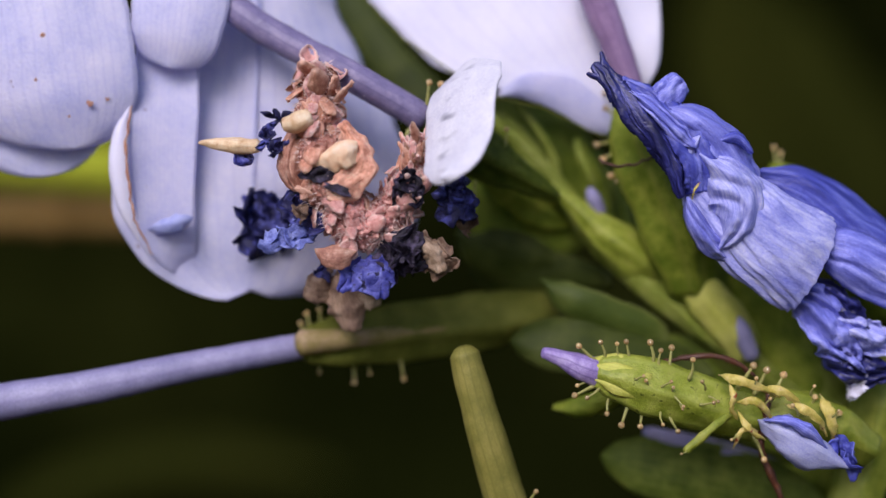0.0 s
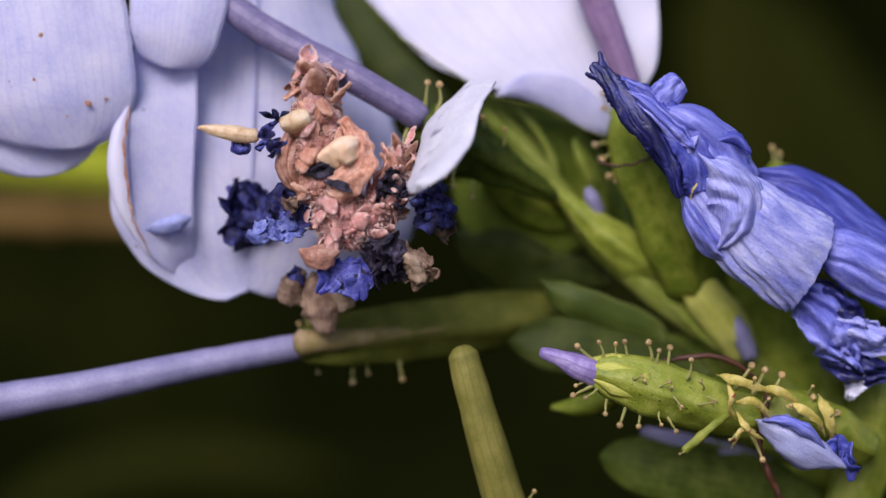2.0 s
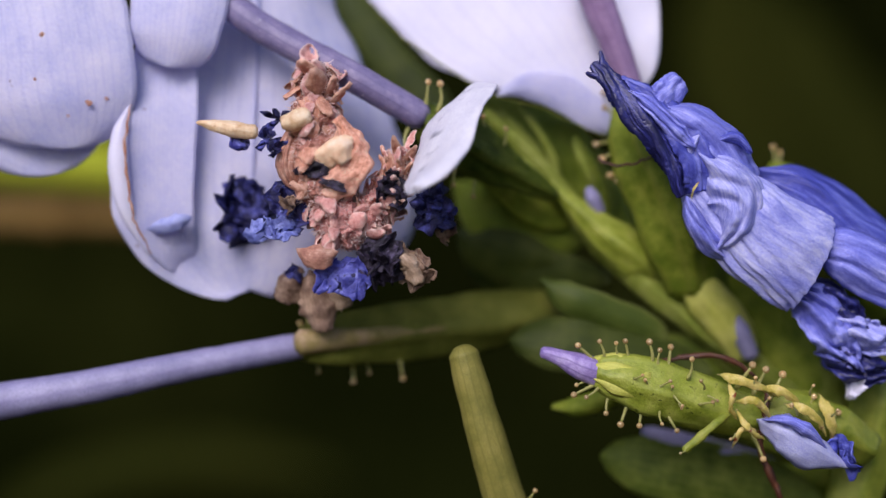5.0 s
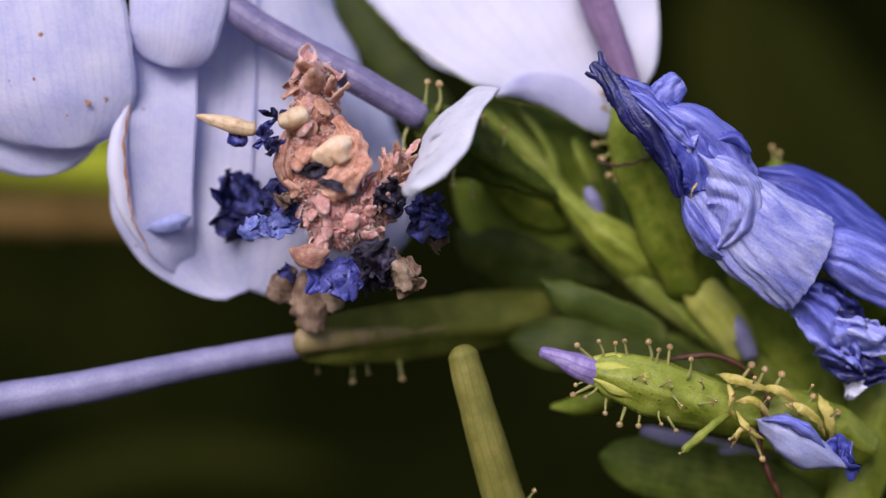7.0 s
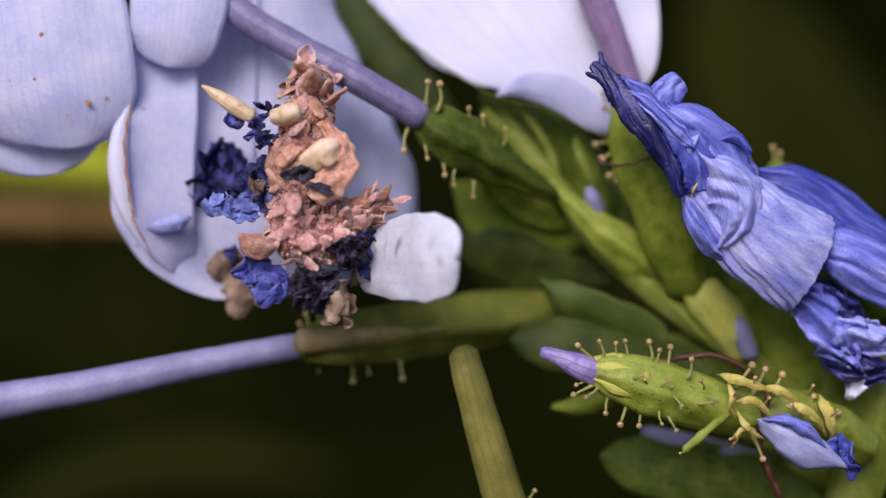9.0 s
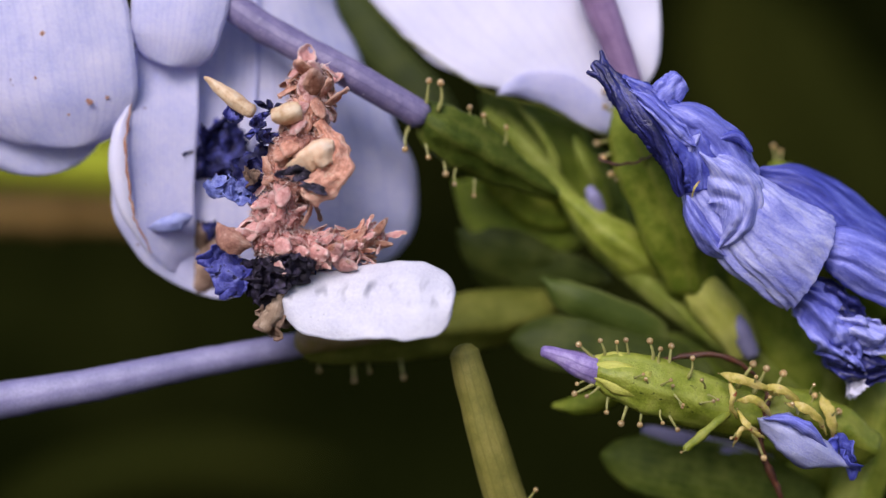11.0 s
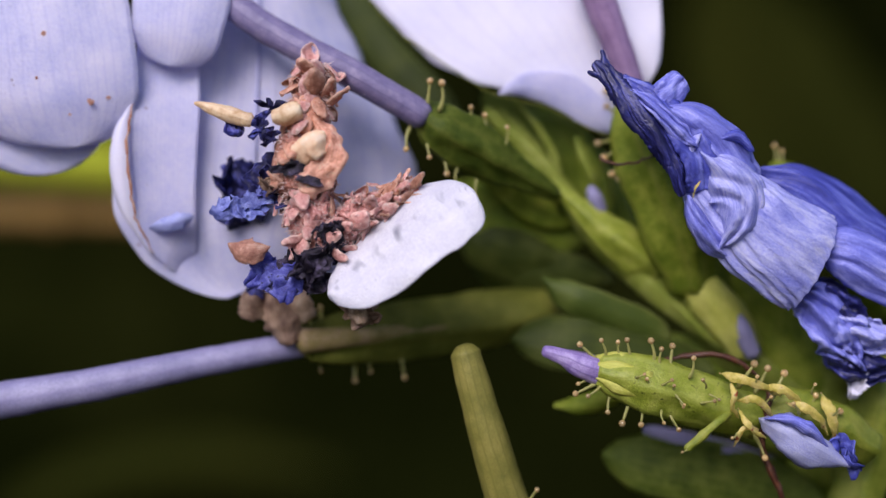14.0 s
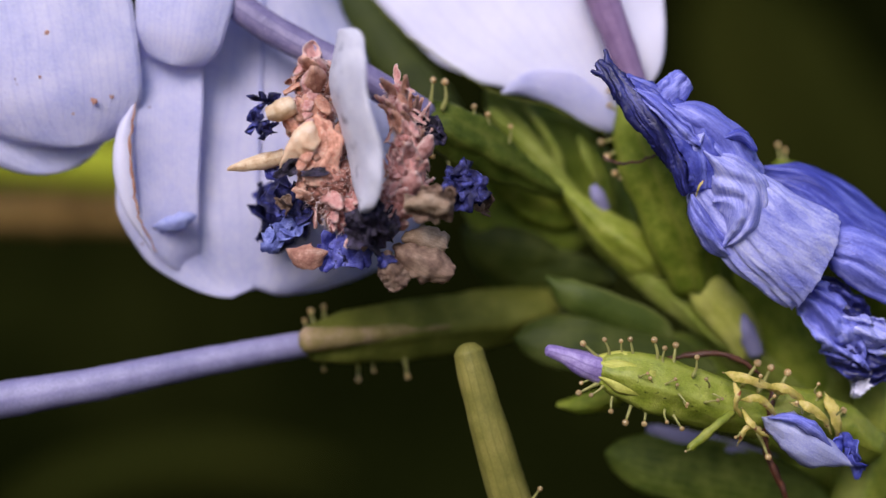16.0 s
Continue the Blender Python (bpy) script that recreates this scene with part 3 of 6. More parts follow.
    part("scrap", blade([(-12.95, 1.15, 0.86), (-12.48, 0.65, 1.16), (-11.98, 0.95, 1.12)], [0.13, 0.26, 0.13], cup=0.2, wave=0.2, wave_size=0.5, tip=0.3, base=0.3, thick=0.06,
                        seed=32, frill=0.1), BLUE_PALE, crumb)


def flower_top():
    t = at_base(thing("flower", (8.65, 1.20, 7.55), "flower with broad petals, painted whitish as sunlit", "flower", "open flowers"))
    part("petal", blade([(1.27, 4.70, 16.26), (3.30, 4.10, 12.84), (5.45, 3.70, 9.37), (8.00, 4.10, 5.54)],
                        [6.65, 6.25, 5.91, 5.46, 4.45, 2.70, 1.15, 0.60],
                        [5.33, 4.79, 4.00, 3.46, 3.14, 2.40, 1.33, 0.80],
                        face=(0.0, -1, 0.12), cup=0.3, wave=0.25, wave_size=3.5, tip=0.12, seed=12, nu=40, nv=29), PETAL_WHITE, t)
    part("petal", blade([(8.83, 4.70, 15.15), (8.94, 4.10, 11.48), (9.08, 3.90, 9.26), (8.97, 4.30, 7.46)],
                        [1.86, 1.60, 1.47, 1.33], [1.47, 1.44, 1.28, 1.07],
                        face=(0.0, -1, 0.2), wave=0.2, tip=0.35, seed=13, nu=24, nv=13), PETAL_WHITE, t)
    # Bluer PETAL here puts the turned-under edge's shade into its colour.
    part("petal", blade([(2.54, 3.60, 7.38), (3.94, 3.40, 7.63), (5.55, 3.30, 7.29), (6.90, 3.40, 6.49), (7.94, 3.60, 5.65)],
                        [0.16, 0.58, 0.74, 0.74, 0.37], [0.27, 0.90, 1.06, 0.85, 0.42],
                        face=(0.05, -1, -0.35), cup=0.12, wave=0.08, tip=0.10, base=0.55, square=2.4, seed=14, nu=36, nv=19), PETAL, t, "rolled-under petal edge")
    part("dry_edge", tube([(-3.91, 3.80, 12.17), (-2.27, 3.60, 10.35), (0.16, 3.40, 8.60), (2.37, 3.30, 7.29), (4.73, 3.20, 6.70), (6.60, 3.20, 5.77), (7.76, 3.40, 5.36)], [0.03, 0.04, 0.04, 0.04, 0.03], 8, 60, 0.05, 0.4, 15), OLIVE, t, "thin brownish edge")
    part("tube", tube([(6.70, 2.70, 13.09), (7.42, 2.70, 11.23), (8.19, 2.90, 9.38), (9.04, 3.30, 7.29)],
                      [0.83, 0.78, 0.68, 0.57], 18, 26, 0.05, 0.8, 6), TUBE_ROSE, t, "rosy purple flower tube")


def flower_low():
    t = at_base(thing("flower", (4.86, 5.00, -3.29), "flower seen from behind with a lavender tube and green calyx", "flower", "open flowers"))
    part("tube", tube([(-21.89, 1.00, -7.24), (-16.50, 1.20, -6.36), (-11.40, 1.80, -5.36), (-6.51, 2.80, -4.54), (-3.41, 4.60, -4.20)],
                      [0.87, 0.78, 0.67, 0.60, 0.50], 20, 30, 0.04, 1.0, 7), TUBE_PALE, t, "pale lavender flower tube")
    c = part("calyx", tube([(-6.79, 2.40, -4.54), (-3.92, 4.00, -4.24), (-0.11, 5.60, -3.82), (5.58, 7.00, -3.11)],
                           [0.84, 1.20, 1.42, 1.39, 1.09], 22, 34, 0.15, 1.6, 8, 5, 0.12), OLIVE, t, "ribbed olive calyx fringed with glands")
    part("rib", tube([(-6.93, 1.75, -4.33), (-5.26, 2.20, -4.26), (-3.32, 3.00, -4.12), (-1.19, 3.80, -3.93), (0.85, 4.50, -3.73)],
                     [0.62, 0.52, 0.40, 0.27, 0.08], 16, 30, 0.04, 1.0, 18), TUBE_FLUSH, c, "rosy base of the tube showing between the ribs")
    for k, (a, b) in enumerate((((-6.10, 4.00, -5.14), (-6.01, 4.00, -5.96)), ((-4.41, 4.00, -5.28), (-4.35, 4.00, -6.45)), ((-3.70, 4.00, -5.28), (-3.59, 4.00, -6.01)),
                                ((-2.15, 4.00, -5.20), (-1.96, 4.00, -6.29)), ((-6.42, 4.00, -4.11), (-6.64, 4.00, -3.02)), ((-5.96, 4.00, -3.92), (-6.04, 4.00, -2.83)),
                                ((-6.64, 4.00, -4.33), (-6.97, 4.00, -3.51)))):
        gland(c, a, b, k)


def flower_wilted():
    t = at_base(thing("wilted_flower", (14.39, 2.00, -5.25), "wilted crumpled violet-blue flower hanging over the spike", "flower"))
    part("throat", tube([(6.57, -1.00, 8.25), (7.35, -1.20, 7.47), (8.15, -1.50, 6.19), (9.23, -1.60, 4.89), (10.04, -1.50, 3.56), (10.45, -1.20, 2.27)],
                        [0.15, 0.33, 0.43, 0.45, 0.40, 0.33, 0.13], 60, 90, 0.08, 0.6, 9, 4, 0.2, 0.8, 3.4, crease=0.4), WILT_DARK, t, "dark twisted dried flower throat")
    part("throat", tube([(7.78, -0.60, 7.60), (8.93, -1.00, 6.49), (10.08, -1.30, 5.21), (11.03, -1.30, 3.77), (11.43, -1.00, 2.53)],
                        [0.25, 0.55, 0.80, 0.85, 0.55], 72, 80, 0.14, 0.9, 29, 4, 0.22, 0.6, 1.3, crease=0.36), WILT, t, "violet-blue folded throat")
    part("fold", blade([(8.04, -1.60, 6.97), (9.02, -2.00, 6.29), (10.14, -2.10, 5.14), (10.96, -1.90, 4.42)],
                       [0.15, 0.30, 0.35, 0.20], [0.18, 0.35, 0.40, 0.20], cup=0.25, wave=0.12, wave_size=0.8, tip=0.2, base=0.25, thick=0.07, seed=221, nu=36, nv=21, frill=0.1, ridge=0.08, ridge_size=0.6, folds=(0.3, 1.2, 0.10)), WILT_MID, t, "pale twisted fold")
    part("corolla", tube([(11.08, -0.20, 3.96), (12.52, -0.60, 2.17), (13.99, -0.80, 0.73), (15.42, -0.60, -0.18), (16.37, -0.20, -0.69)],
                         [1.01, 1.67, 1.97, 2.12, 2.23, 2.28], 150, 90, 0.12, 1.4, 10, 24, 0.02, 0.5, 0.9, crease=0.07), WILT_PALE, t, "pale lilac creased corolla")
    part("lobe", blade([(9.08, -1.00, 6.29), (9.80, -1.20, 6.82), (10.50, -1.20, 7.50)],
                       [0.55, 0.75, 0.55], [0.50, 0.70, 0.55], cup=0.3, wave=0.12, wave_size=0.7, tip=0.1, square=4.0, base=0.3, thick=0.08, seed=201, nu=24, nv=17, frill=0.12, folds=(0.6, 0.9, 0.08)), WILT_MID, t, "small upright folded lobe")
    part("lobe", blade([(9.68, -1.30, 6.36), (11.00, -1.70, 5.67), (12.17, -1.80, 4.53), (13.13, -1.50, 3.11), (13.79, -1.00, 1.98)],
                       [0.55, 1.00, 1.15, 1.00, 0.50], [0.50, 0.85, 1.05, 1.00, 0.50], cup=0.8, wave=0.16, wave_size=1.0, tip=0.12, base=0.25, thick=0.08, seed=202, nu=54, nv=33, frill=0.12, ridge=0.12, ridge_size=0.8, folds=(1.6, 0.7, 0.12)), WILT_MID, t, "blue lobe folded over the corolla")
    part("fold", blade([(10.56, -1.00, 2.78), (10.64, -1.50, 3.88), (10.88, -1.80, 4.53), (11.18, -1.80, 4.97)],
                       [0.25, 0.45, 0.35, 0.15], [0.40, 0.65, 0.40, 0.20], cup=0.5, wave=0.1, wave_size=0.8, tip=0.2, base=0.25, thick=0.08, seed=203, nu=26, nv=17, frill=0.06, folds=(0.4, 0.8, 0.07)), WILT_PALE, t, "pale folded edge")
    part("fold", blade([(11.20, -1.70, 4.19), (12.18, -2.20, 3.46), (12.95, -2.30, 2.28), (12.80, -2.10, 1.01), (12.15, -1.40, 0.02)],
                       [0.35, 1.10, 1.35, 1.20, 0.45], [0.35, 0.95, 1.20, 1.05, 0.45], cup=1.0, wave=0.16, wave_size=1.3, tip=0.14, base=0.22, thick=0.08, seed=204, nu=60, nv=37, frill=0.08, ridge=0.13, ridge_size=0.8, folds=(2.2, 1.3, 0.14)), WILT_PALE, t, "rounded pleated fold")
    part("fold", blade([(10.71, -1.40, 2.32), (11.20, -1.70, 1.11), (11.88, -1.50, 0.12), (12.66, -0.90, -0.53)],
                       [0.30, 0.50, 0.50, 0.20], [0.25, 0.40, 0.50, 0.20], cup=0.5, wave=0.1, wave_size=0.8, tip=0.2, base=0.2, thick=0.08, seed=205, nu=30, nv=17, frill=0.06, ridge=0.08, folds=(1.6, 0.9, 0.08)), WILT_MID, t)
    part("fold", blade([(11.82, -1.80, 4.67), (12.77, -2.00, 4.91), (13.51, -1.80, 4.23)],
                       [0.13, 0.23, 0.13], [0.15, 0.25, 0.15], cup=0.25, wave=0.1, wave_size=0.7, tip=0.25, base=0.25, thick=0.08, seed=206, nu=20, nv=11, frill=0.05), WILT, t, "dark crease")
    # The darker WILT blue paints the shade on this back lobe.
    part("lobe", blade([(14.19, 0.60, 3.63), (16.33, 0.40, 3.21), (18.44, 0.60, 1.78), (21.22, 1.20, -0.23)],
                       [0.55, 0.90, 1.30, 1.50], [0.45, 1.10, 1.50, 1.50], face=(0.2, -0.8, 0.5), cup=0.6, wave=0.15, wave_size=2.2, tip=0.1, base=0.25, thick=0.1, seed=207, nu=40, nv=25, frill=0.05, folds=(0.3, 1.2, 0.10)), WILT, t, "violet lobe, shade put into its darker blue")
    part("lobe", blade([(16.62, -0.40, 0.23), (17.96, -0.80, -0.13), (19.56, -0.70, -0.98), (21.83, 0.00, -2.01)],
                       [0.85, 1.25, 1.40, 1.25], [0.75, 1.10, 1.25, 1.25], cup=0.7, wave=0.15, wave_size=1.8, tip=0.1, base=0.25, thick=0.1, seed=208, nu=36, nv=23, frill=0.06, folds=(0.5, 1.4, 0.09)), WILT_MID, t, "smooth pale violet lobe")
    part("lobe", blade([(15.61, 0.40, -1.51), (16.70, -0.10, -2.52), (17.84, -0.20, -4.04), (18.86, 0.30, -5.41)],
                       [0.50, 1.05, 1.15, 0.45], [0.45, 1.00, 1.10, 0.40], cup=0.5, wave=0.3, wave_size=0.9, tip=0.25, base=0.25, thick=0.08, seed=210, nu=44, nv=29, frill=0.22, ridge=0.28, ridge_size=0.5, folds=(2.4, 1.2, 0.28)), WILT_MID, t, "crumpled shrivelled lobe")
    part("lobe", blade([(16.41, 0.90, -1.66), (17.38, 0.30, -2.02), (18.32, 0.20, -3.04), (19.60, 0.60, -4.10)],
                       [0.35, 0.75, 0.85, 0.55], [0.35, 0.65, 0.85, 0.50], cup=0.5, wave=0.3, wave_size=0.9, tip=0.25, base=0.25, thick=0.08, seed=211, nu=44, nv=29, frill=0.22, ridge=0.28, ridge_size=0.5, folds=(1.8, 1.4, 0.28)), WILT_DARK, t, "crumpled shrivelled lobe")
    part("lobe", blade([(17.55, 0.20, -3.04), (18.45, -0.20, -3.53), (19.50, -0.10, -4.10), (20.95, 0.40, -4.65)],
                       [0.30, 0.70, 0.75, 0.55], [0.25, 0.60, 0.80, 0.50], cup=0.5, wave=0.3, wave_size=0.9, tip=0.25, base=0.25, thick=0.08, seed=212, nu=44, nv=29, frill=0.22, ridge=0.28, ridge_size=0.5, folds=(2.0, 1.0, 0.28)), WILT_PALE, t, "crumpled shrivelled lobe")
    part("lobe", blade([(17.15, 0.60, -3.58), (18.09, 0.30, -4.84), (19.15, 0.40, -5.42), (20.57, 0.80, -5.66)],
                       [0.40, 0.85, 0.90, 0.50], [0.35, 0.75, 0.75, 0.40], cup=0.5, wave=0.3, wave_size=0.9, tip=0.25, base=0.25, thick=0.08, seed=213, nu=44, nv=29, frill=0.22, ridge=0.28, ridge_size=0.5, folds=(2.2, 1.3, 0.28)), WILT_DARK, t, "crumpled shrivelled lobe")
    part("hook", tube([(6.32, -1.00, 7.80), (6.66, -1.10, 7.68), (7.06, -1.10, 7.63), (7.62, -1.00, 7.35)], [0.10, 0.13, 0.18, 0.30], 10, 24, 0.08, 0.3, 5), WILT_DARK, t)
    part("hook", tube([(6.92, -1.00, 8.75), (6.98, -1.10, 8.39), (7.21, -1.10, 7.94), (7.72, -1.00, 7.40)], [0.08, 0.13, 0.20, 0.30], 10, 24, 0.08, 0.3, 6), WILT_DARK, t)
    part("scrap", clump(1.17, 1.43, 24, 2, 0.3, shift=(18.72, 0.80, -6.23), deep=0.2), PETAL_WHITE, t, "white petal scrap")
    part("bristle", tube([(10.76, -2.20, 2.19), (10.80, -2.50, 2.57), (11.06, -2.40, 2.91)], [0.03, 0.06, 0.03], 8, 16, 0.05, 0.3, 7), SEPAL, t, "short tan bristle")


def bud():
    t = at_base(thing("flower_bud", (14.42, 1.00, -7.62), "green sticky bud with a violet tip", "flower bud"))
    part("tip", tube([(4.32, -0.60, -4.60), (5.08, -0.60, -4.82), (6.22, -0.50, -5.29), (7.78, -0.20, -5.87)],
                     [0.23, 0.36, 0.61, 0.71], 16, 26, 0.05, 0.6, 5, 4, 0.06), BUD_TIP, t, "violet furled petals")
    c = part("calyx", tube([(6.69, -0.40, -5.42), (8.27, -0.30, -5.86), (10.61, 0.00, -6.61), (14.50, 0.80, -7.86)],
                           [0.66, 1.07, 1.28, 1.17, 0.92], 26, 34, 0.1, 0.9, 6, 5, 0.10), LIME, t, "yellow-green ribbed calyx")
    hairs = (((6.77, -0.60, -5.03), (5.93, -0.90, -4.25)), ((7.17, -0.60, -4.92), (6.88, -0.90, -4.07)), ((7.84, -0.70, -4.92), (7.68, -1.00, -4.14)),
             ((8.27, -0.70, -5.02), (8.05, -1.00, -4.04)), ((9.23, -0.70, -5.27), (9.06, -1.00, -4.06)), ((9.59, -0.80, -5.39), (9.62, -1.10, -4.43)),
             ((10.00, -0.60, -5.53), (10.15, -0.60, -4.32)), ((10.83, -0.90, -5.80), (10.95, -1.20, -4.83)), ((6.62, -0.60, -5.83), (5.88, -0.90, -6.06)),
             ((6.77, -0.60, -6.04), (5.73, -0.90, -6.51)), ((6.96, -0.70, -6.13), (6.27, -1.00, -6.60)), ((7.43, -0.60, -6.41), (7.25, -0.80, -7.37)),
             ((8.28, -0.60, -6.69), (7.85, -0.80, -7.88)), ((8.64, -0.60, -6.84), (8.66, -0.80, -7.93)), ((9.95, -0.60, -7.30), (10.42, -0.80, -8.13)),
             ((10.12, -1.40, -6.45), (10.47, -1.80, -6.90)), ((11.65, -1.20, -6.48), (12.00, -1.70, -6.67)), ((8.37, -1.40, -5.76), (8.74, -1.90, -5.51)),
             ((13.03, -0.60, -6.29), (13.77, -0.90, -5.10)), ((13.84, -0.40, -6.56), (14.42, -0.60, -5.33)), ((14.64, -0.20, -6.84), (15.23, -0.40, -5.55)),
             ((9.49, -1.40, -6.08), (9.93, -1.90, -5.76)), ((16.28, 0.20, -7.65), (16.73, 0.00, -6.61)), ((17.10, 0.40, -8.19), (17.92, 0.20, -7.35)),
             ((13.08, -0.40, -8.34), (12.91, -0.70, -8.45)), ((13.88, -0.20, -8.36), (14.34, -0.40, -9.48)))
    for k, (a, b) in enumerate(hairs):
        gland(c, a, b, k)
    for k, (mid, w) in enumerate((([(12.24, -1.00, -5.59), (12.83, -1.50, -5.74), (13.85, -1.40, -6.05), (15.00, -0.60, -6.64)], 10),
                                  ([(12.59, -1.20, -5.87), (12.69, -1.70, -6.42), (12.63, -1.50, -6.99), (13.08, -0.80, -7.62)], 6),
                                  ([(12.87, -1.30, -6.76), (13.51, -1.80, -6.60), (14.12, -1.50, -7.04), (14.64, -0.80, -7.72)], 8),
                                  ([(12.99, -1.20, -7.17), (13.23, -1.70, -7.71), (13.75, -1.40, -8.19), (14.29, -0.80, -8.48)], 6),
                                  ([(12.84, -1.00, -8.75), (13.00, -1.40, -8.14), (13.42, -1.30, -7.91), (13.94, -0.80, -8.13)], 5),
                                  ([(13.99, -0.80, -6.26), (14.72, -1.30, -6.21), (15.47, -1.10, -6.63), (16.24, -0.30, -7.43)], 9),
                                  ([(15.25, -0.80, -6.92), (15.89, -1.20, -7.07), (16.60, -1.00, -7.55), (17.20, -0.30, -8.40)], 9),
                                  ([(16.93, -0.20, -6.58), (17.12, -0.60, -7.14), (17.35, -0.50, -7.86), (17.70, 0.20, -8.83)], 12))):
        part("sepal", blade(mid, [w * 0.010, w * 0.022, w * 0.017, w * 0.006], cup=0.06, wave=0.14, wave_size=0.5, frill=0.10, ridge=0.03, ridge_size=0.3, tip=0.3, base=0.2,
                            thick=0.05, seed=30 + k, nu=26, nv=11), SEPAL, t, "curled papery pale sepal")
        gland(c, Vector(mid[1]).lerp(Vector(mid[0]), 0.75), Vector(mid[0]) + (Vector(mid[0]) - Vector(mid[1])) * 0.12, k)
    part("sepal", tube([(12.73, -0.80, -7.32), (11.97, -1.10, -7.79), (11.25, -1.20, -8.42), (10.61, -1.10, -8.99)], [0.15, 0.19, 0.20, 0.18], 12, 24, 0.06, 0.4, 37, 4, 0.1), GREEN_PALE, t, "pale finger-like sepal with a rusty tip")
    gland(c, (10.70, -1.20, -8.90), (10.37, -1.60, -8.98), 1)
    for k, (foot, tip) in enumerate((((9.15, -1.20, -6.22), (8.82, -1.70, -5.72)), ((9.85, -1.20, -6.47), (10.01, -1.70, -6.02)), ((10.40, -1.20, -6.77), (10.46, -1.70, -7.01)), ((11.27, -1.20, -6.87), (11.84, -1.70, -6.71)), ((11.52, -1.20, -6.22), (11.25, -1.70, -5.77)), ((14.14, -1.20, -6.97), (14.32, -1.70, -6.52)), ((13.64, -1.20, -6.22), (13.68, -1.70, -5.62)), ((15.64, -1.20, -7.35), (15.21, -1.70, -6.81)), ((16.19, -1.20, -6.47), (16.25, -1.70, -5.97)), ((17.14, -1.20, -7.42), (17.29, -1.70, -7.06)), ((12.89, -1.20, -8.17), (12.54, -1.70, -8.35)), ((9.55, -1.20, -7.17), (9.61, -1.70, -7.71)))):
        gland(c, foot, tip, k)
    for k, mid in enumerate(([(9.13, -1.28, -5.76), (7.51, -1.23, -5.42), (6.43, -0.83, -5.10)], [(9.13, -1.23, -6.46), (7.63, -1.28, -6.06), (6.67, -0.93, -5.79)],
                             [(9.17, -1.03, -5.28), (7.68, -0.93, -5.04), (6.47, -0.53, -4.87)])):
        part("sepal", blade(mid, [0.30, 0.42, 0.08], cup=0.2, wave=0.08, wave_size=0.5, tip=0.3, thick=0.06, seed=46 + k, nu=16, nv=9), YELLOWISH, t, "pale yellow calyx lobe")
    part("sepal", tube([(14.37, 0.80, -7.73), (15.98, 1.00, -7.62), (17.91, 1.40, -8.33), (19.99, 2.20, -9.49)], [0.88, 1.19, 1.09, 0.78], 20, 24, 0.2, 1.0, 7, 5, 0.12), GREEN_PALE, t)
    w = at_base(thing("wilted_flower", (16.22, 0.00, -8.90), "small withered pale blue flower beside the bud", "flower"))
    part("corolla", blade([(13.94, -0.80, -7.58), (14.95, -1.50, -7.98), (16.32, -1.50, -8.80), (18.08, -0.60, -9.77)],
                          [0.65, 0.85, 1.10, 0.60], [0.40, 0.75, 0.65, 0.30], cup=0.6, wave=0.25, wave_size=0.9,
                          tip=0.3, base=0.3, thick=0.08, seed=27, frill=0.1), SOFT_BLUE, w)
    part("fold", blade([(14.09, -1.20, -7.57), (15.01, -1.90, -7.53), (16.00, -1.90, -7.98), (16.97, -1.10, -8.89)], [0.10, 0.23, 0.28, 0.13], cup=0.2, wave=0.12, wave_size=0.6, tip=0.3, base=0.3, thick=0.06, seed=28, frill=0.1, nu=26, nv=13), WILT_MID, w, "darker folded edge")
    part("lobe", clump(1.53, 1.53, 26, 3, 0.35, shift=(17.78, -0.60, -9.32), deep=0.2), WILT, w)


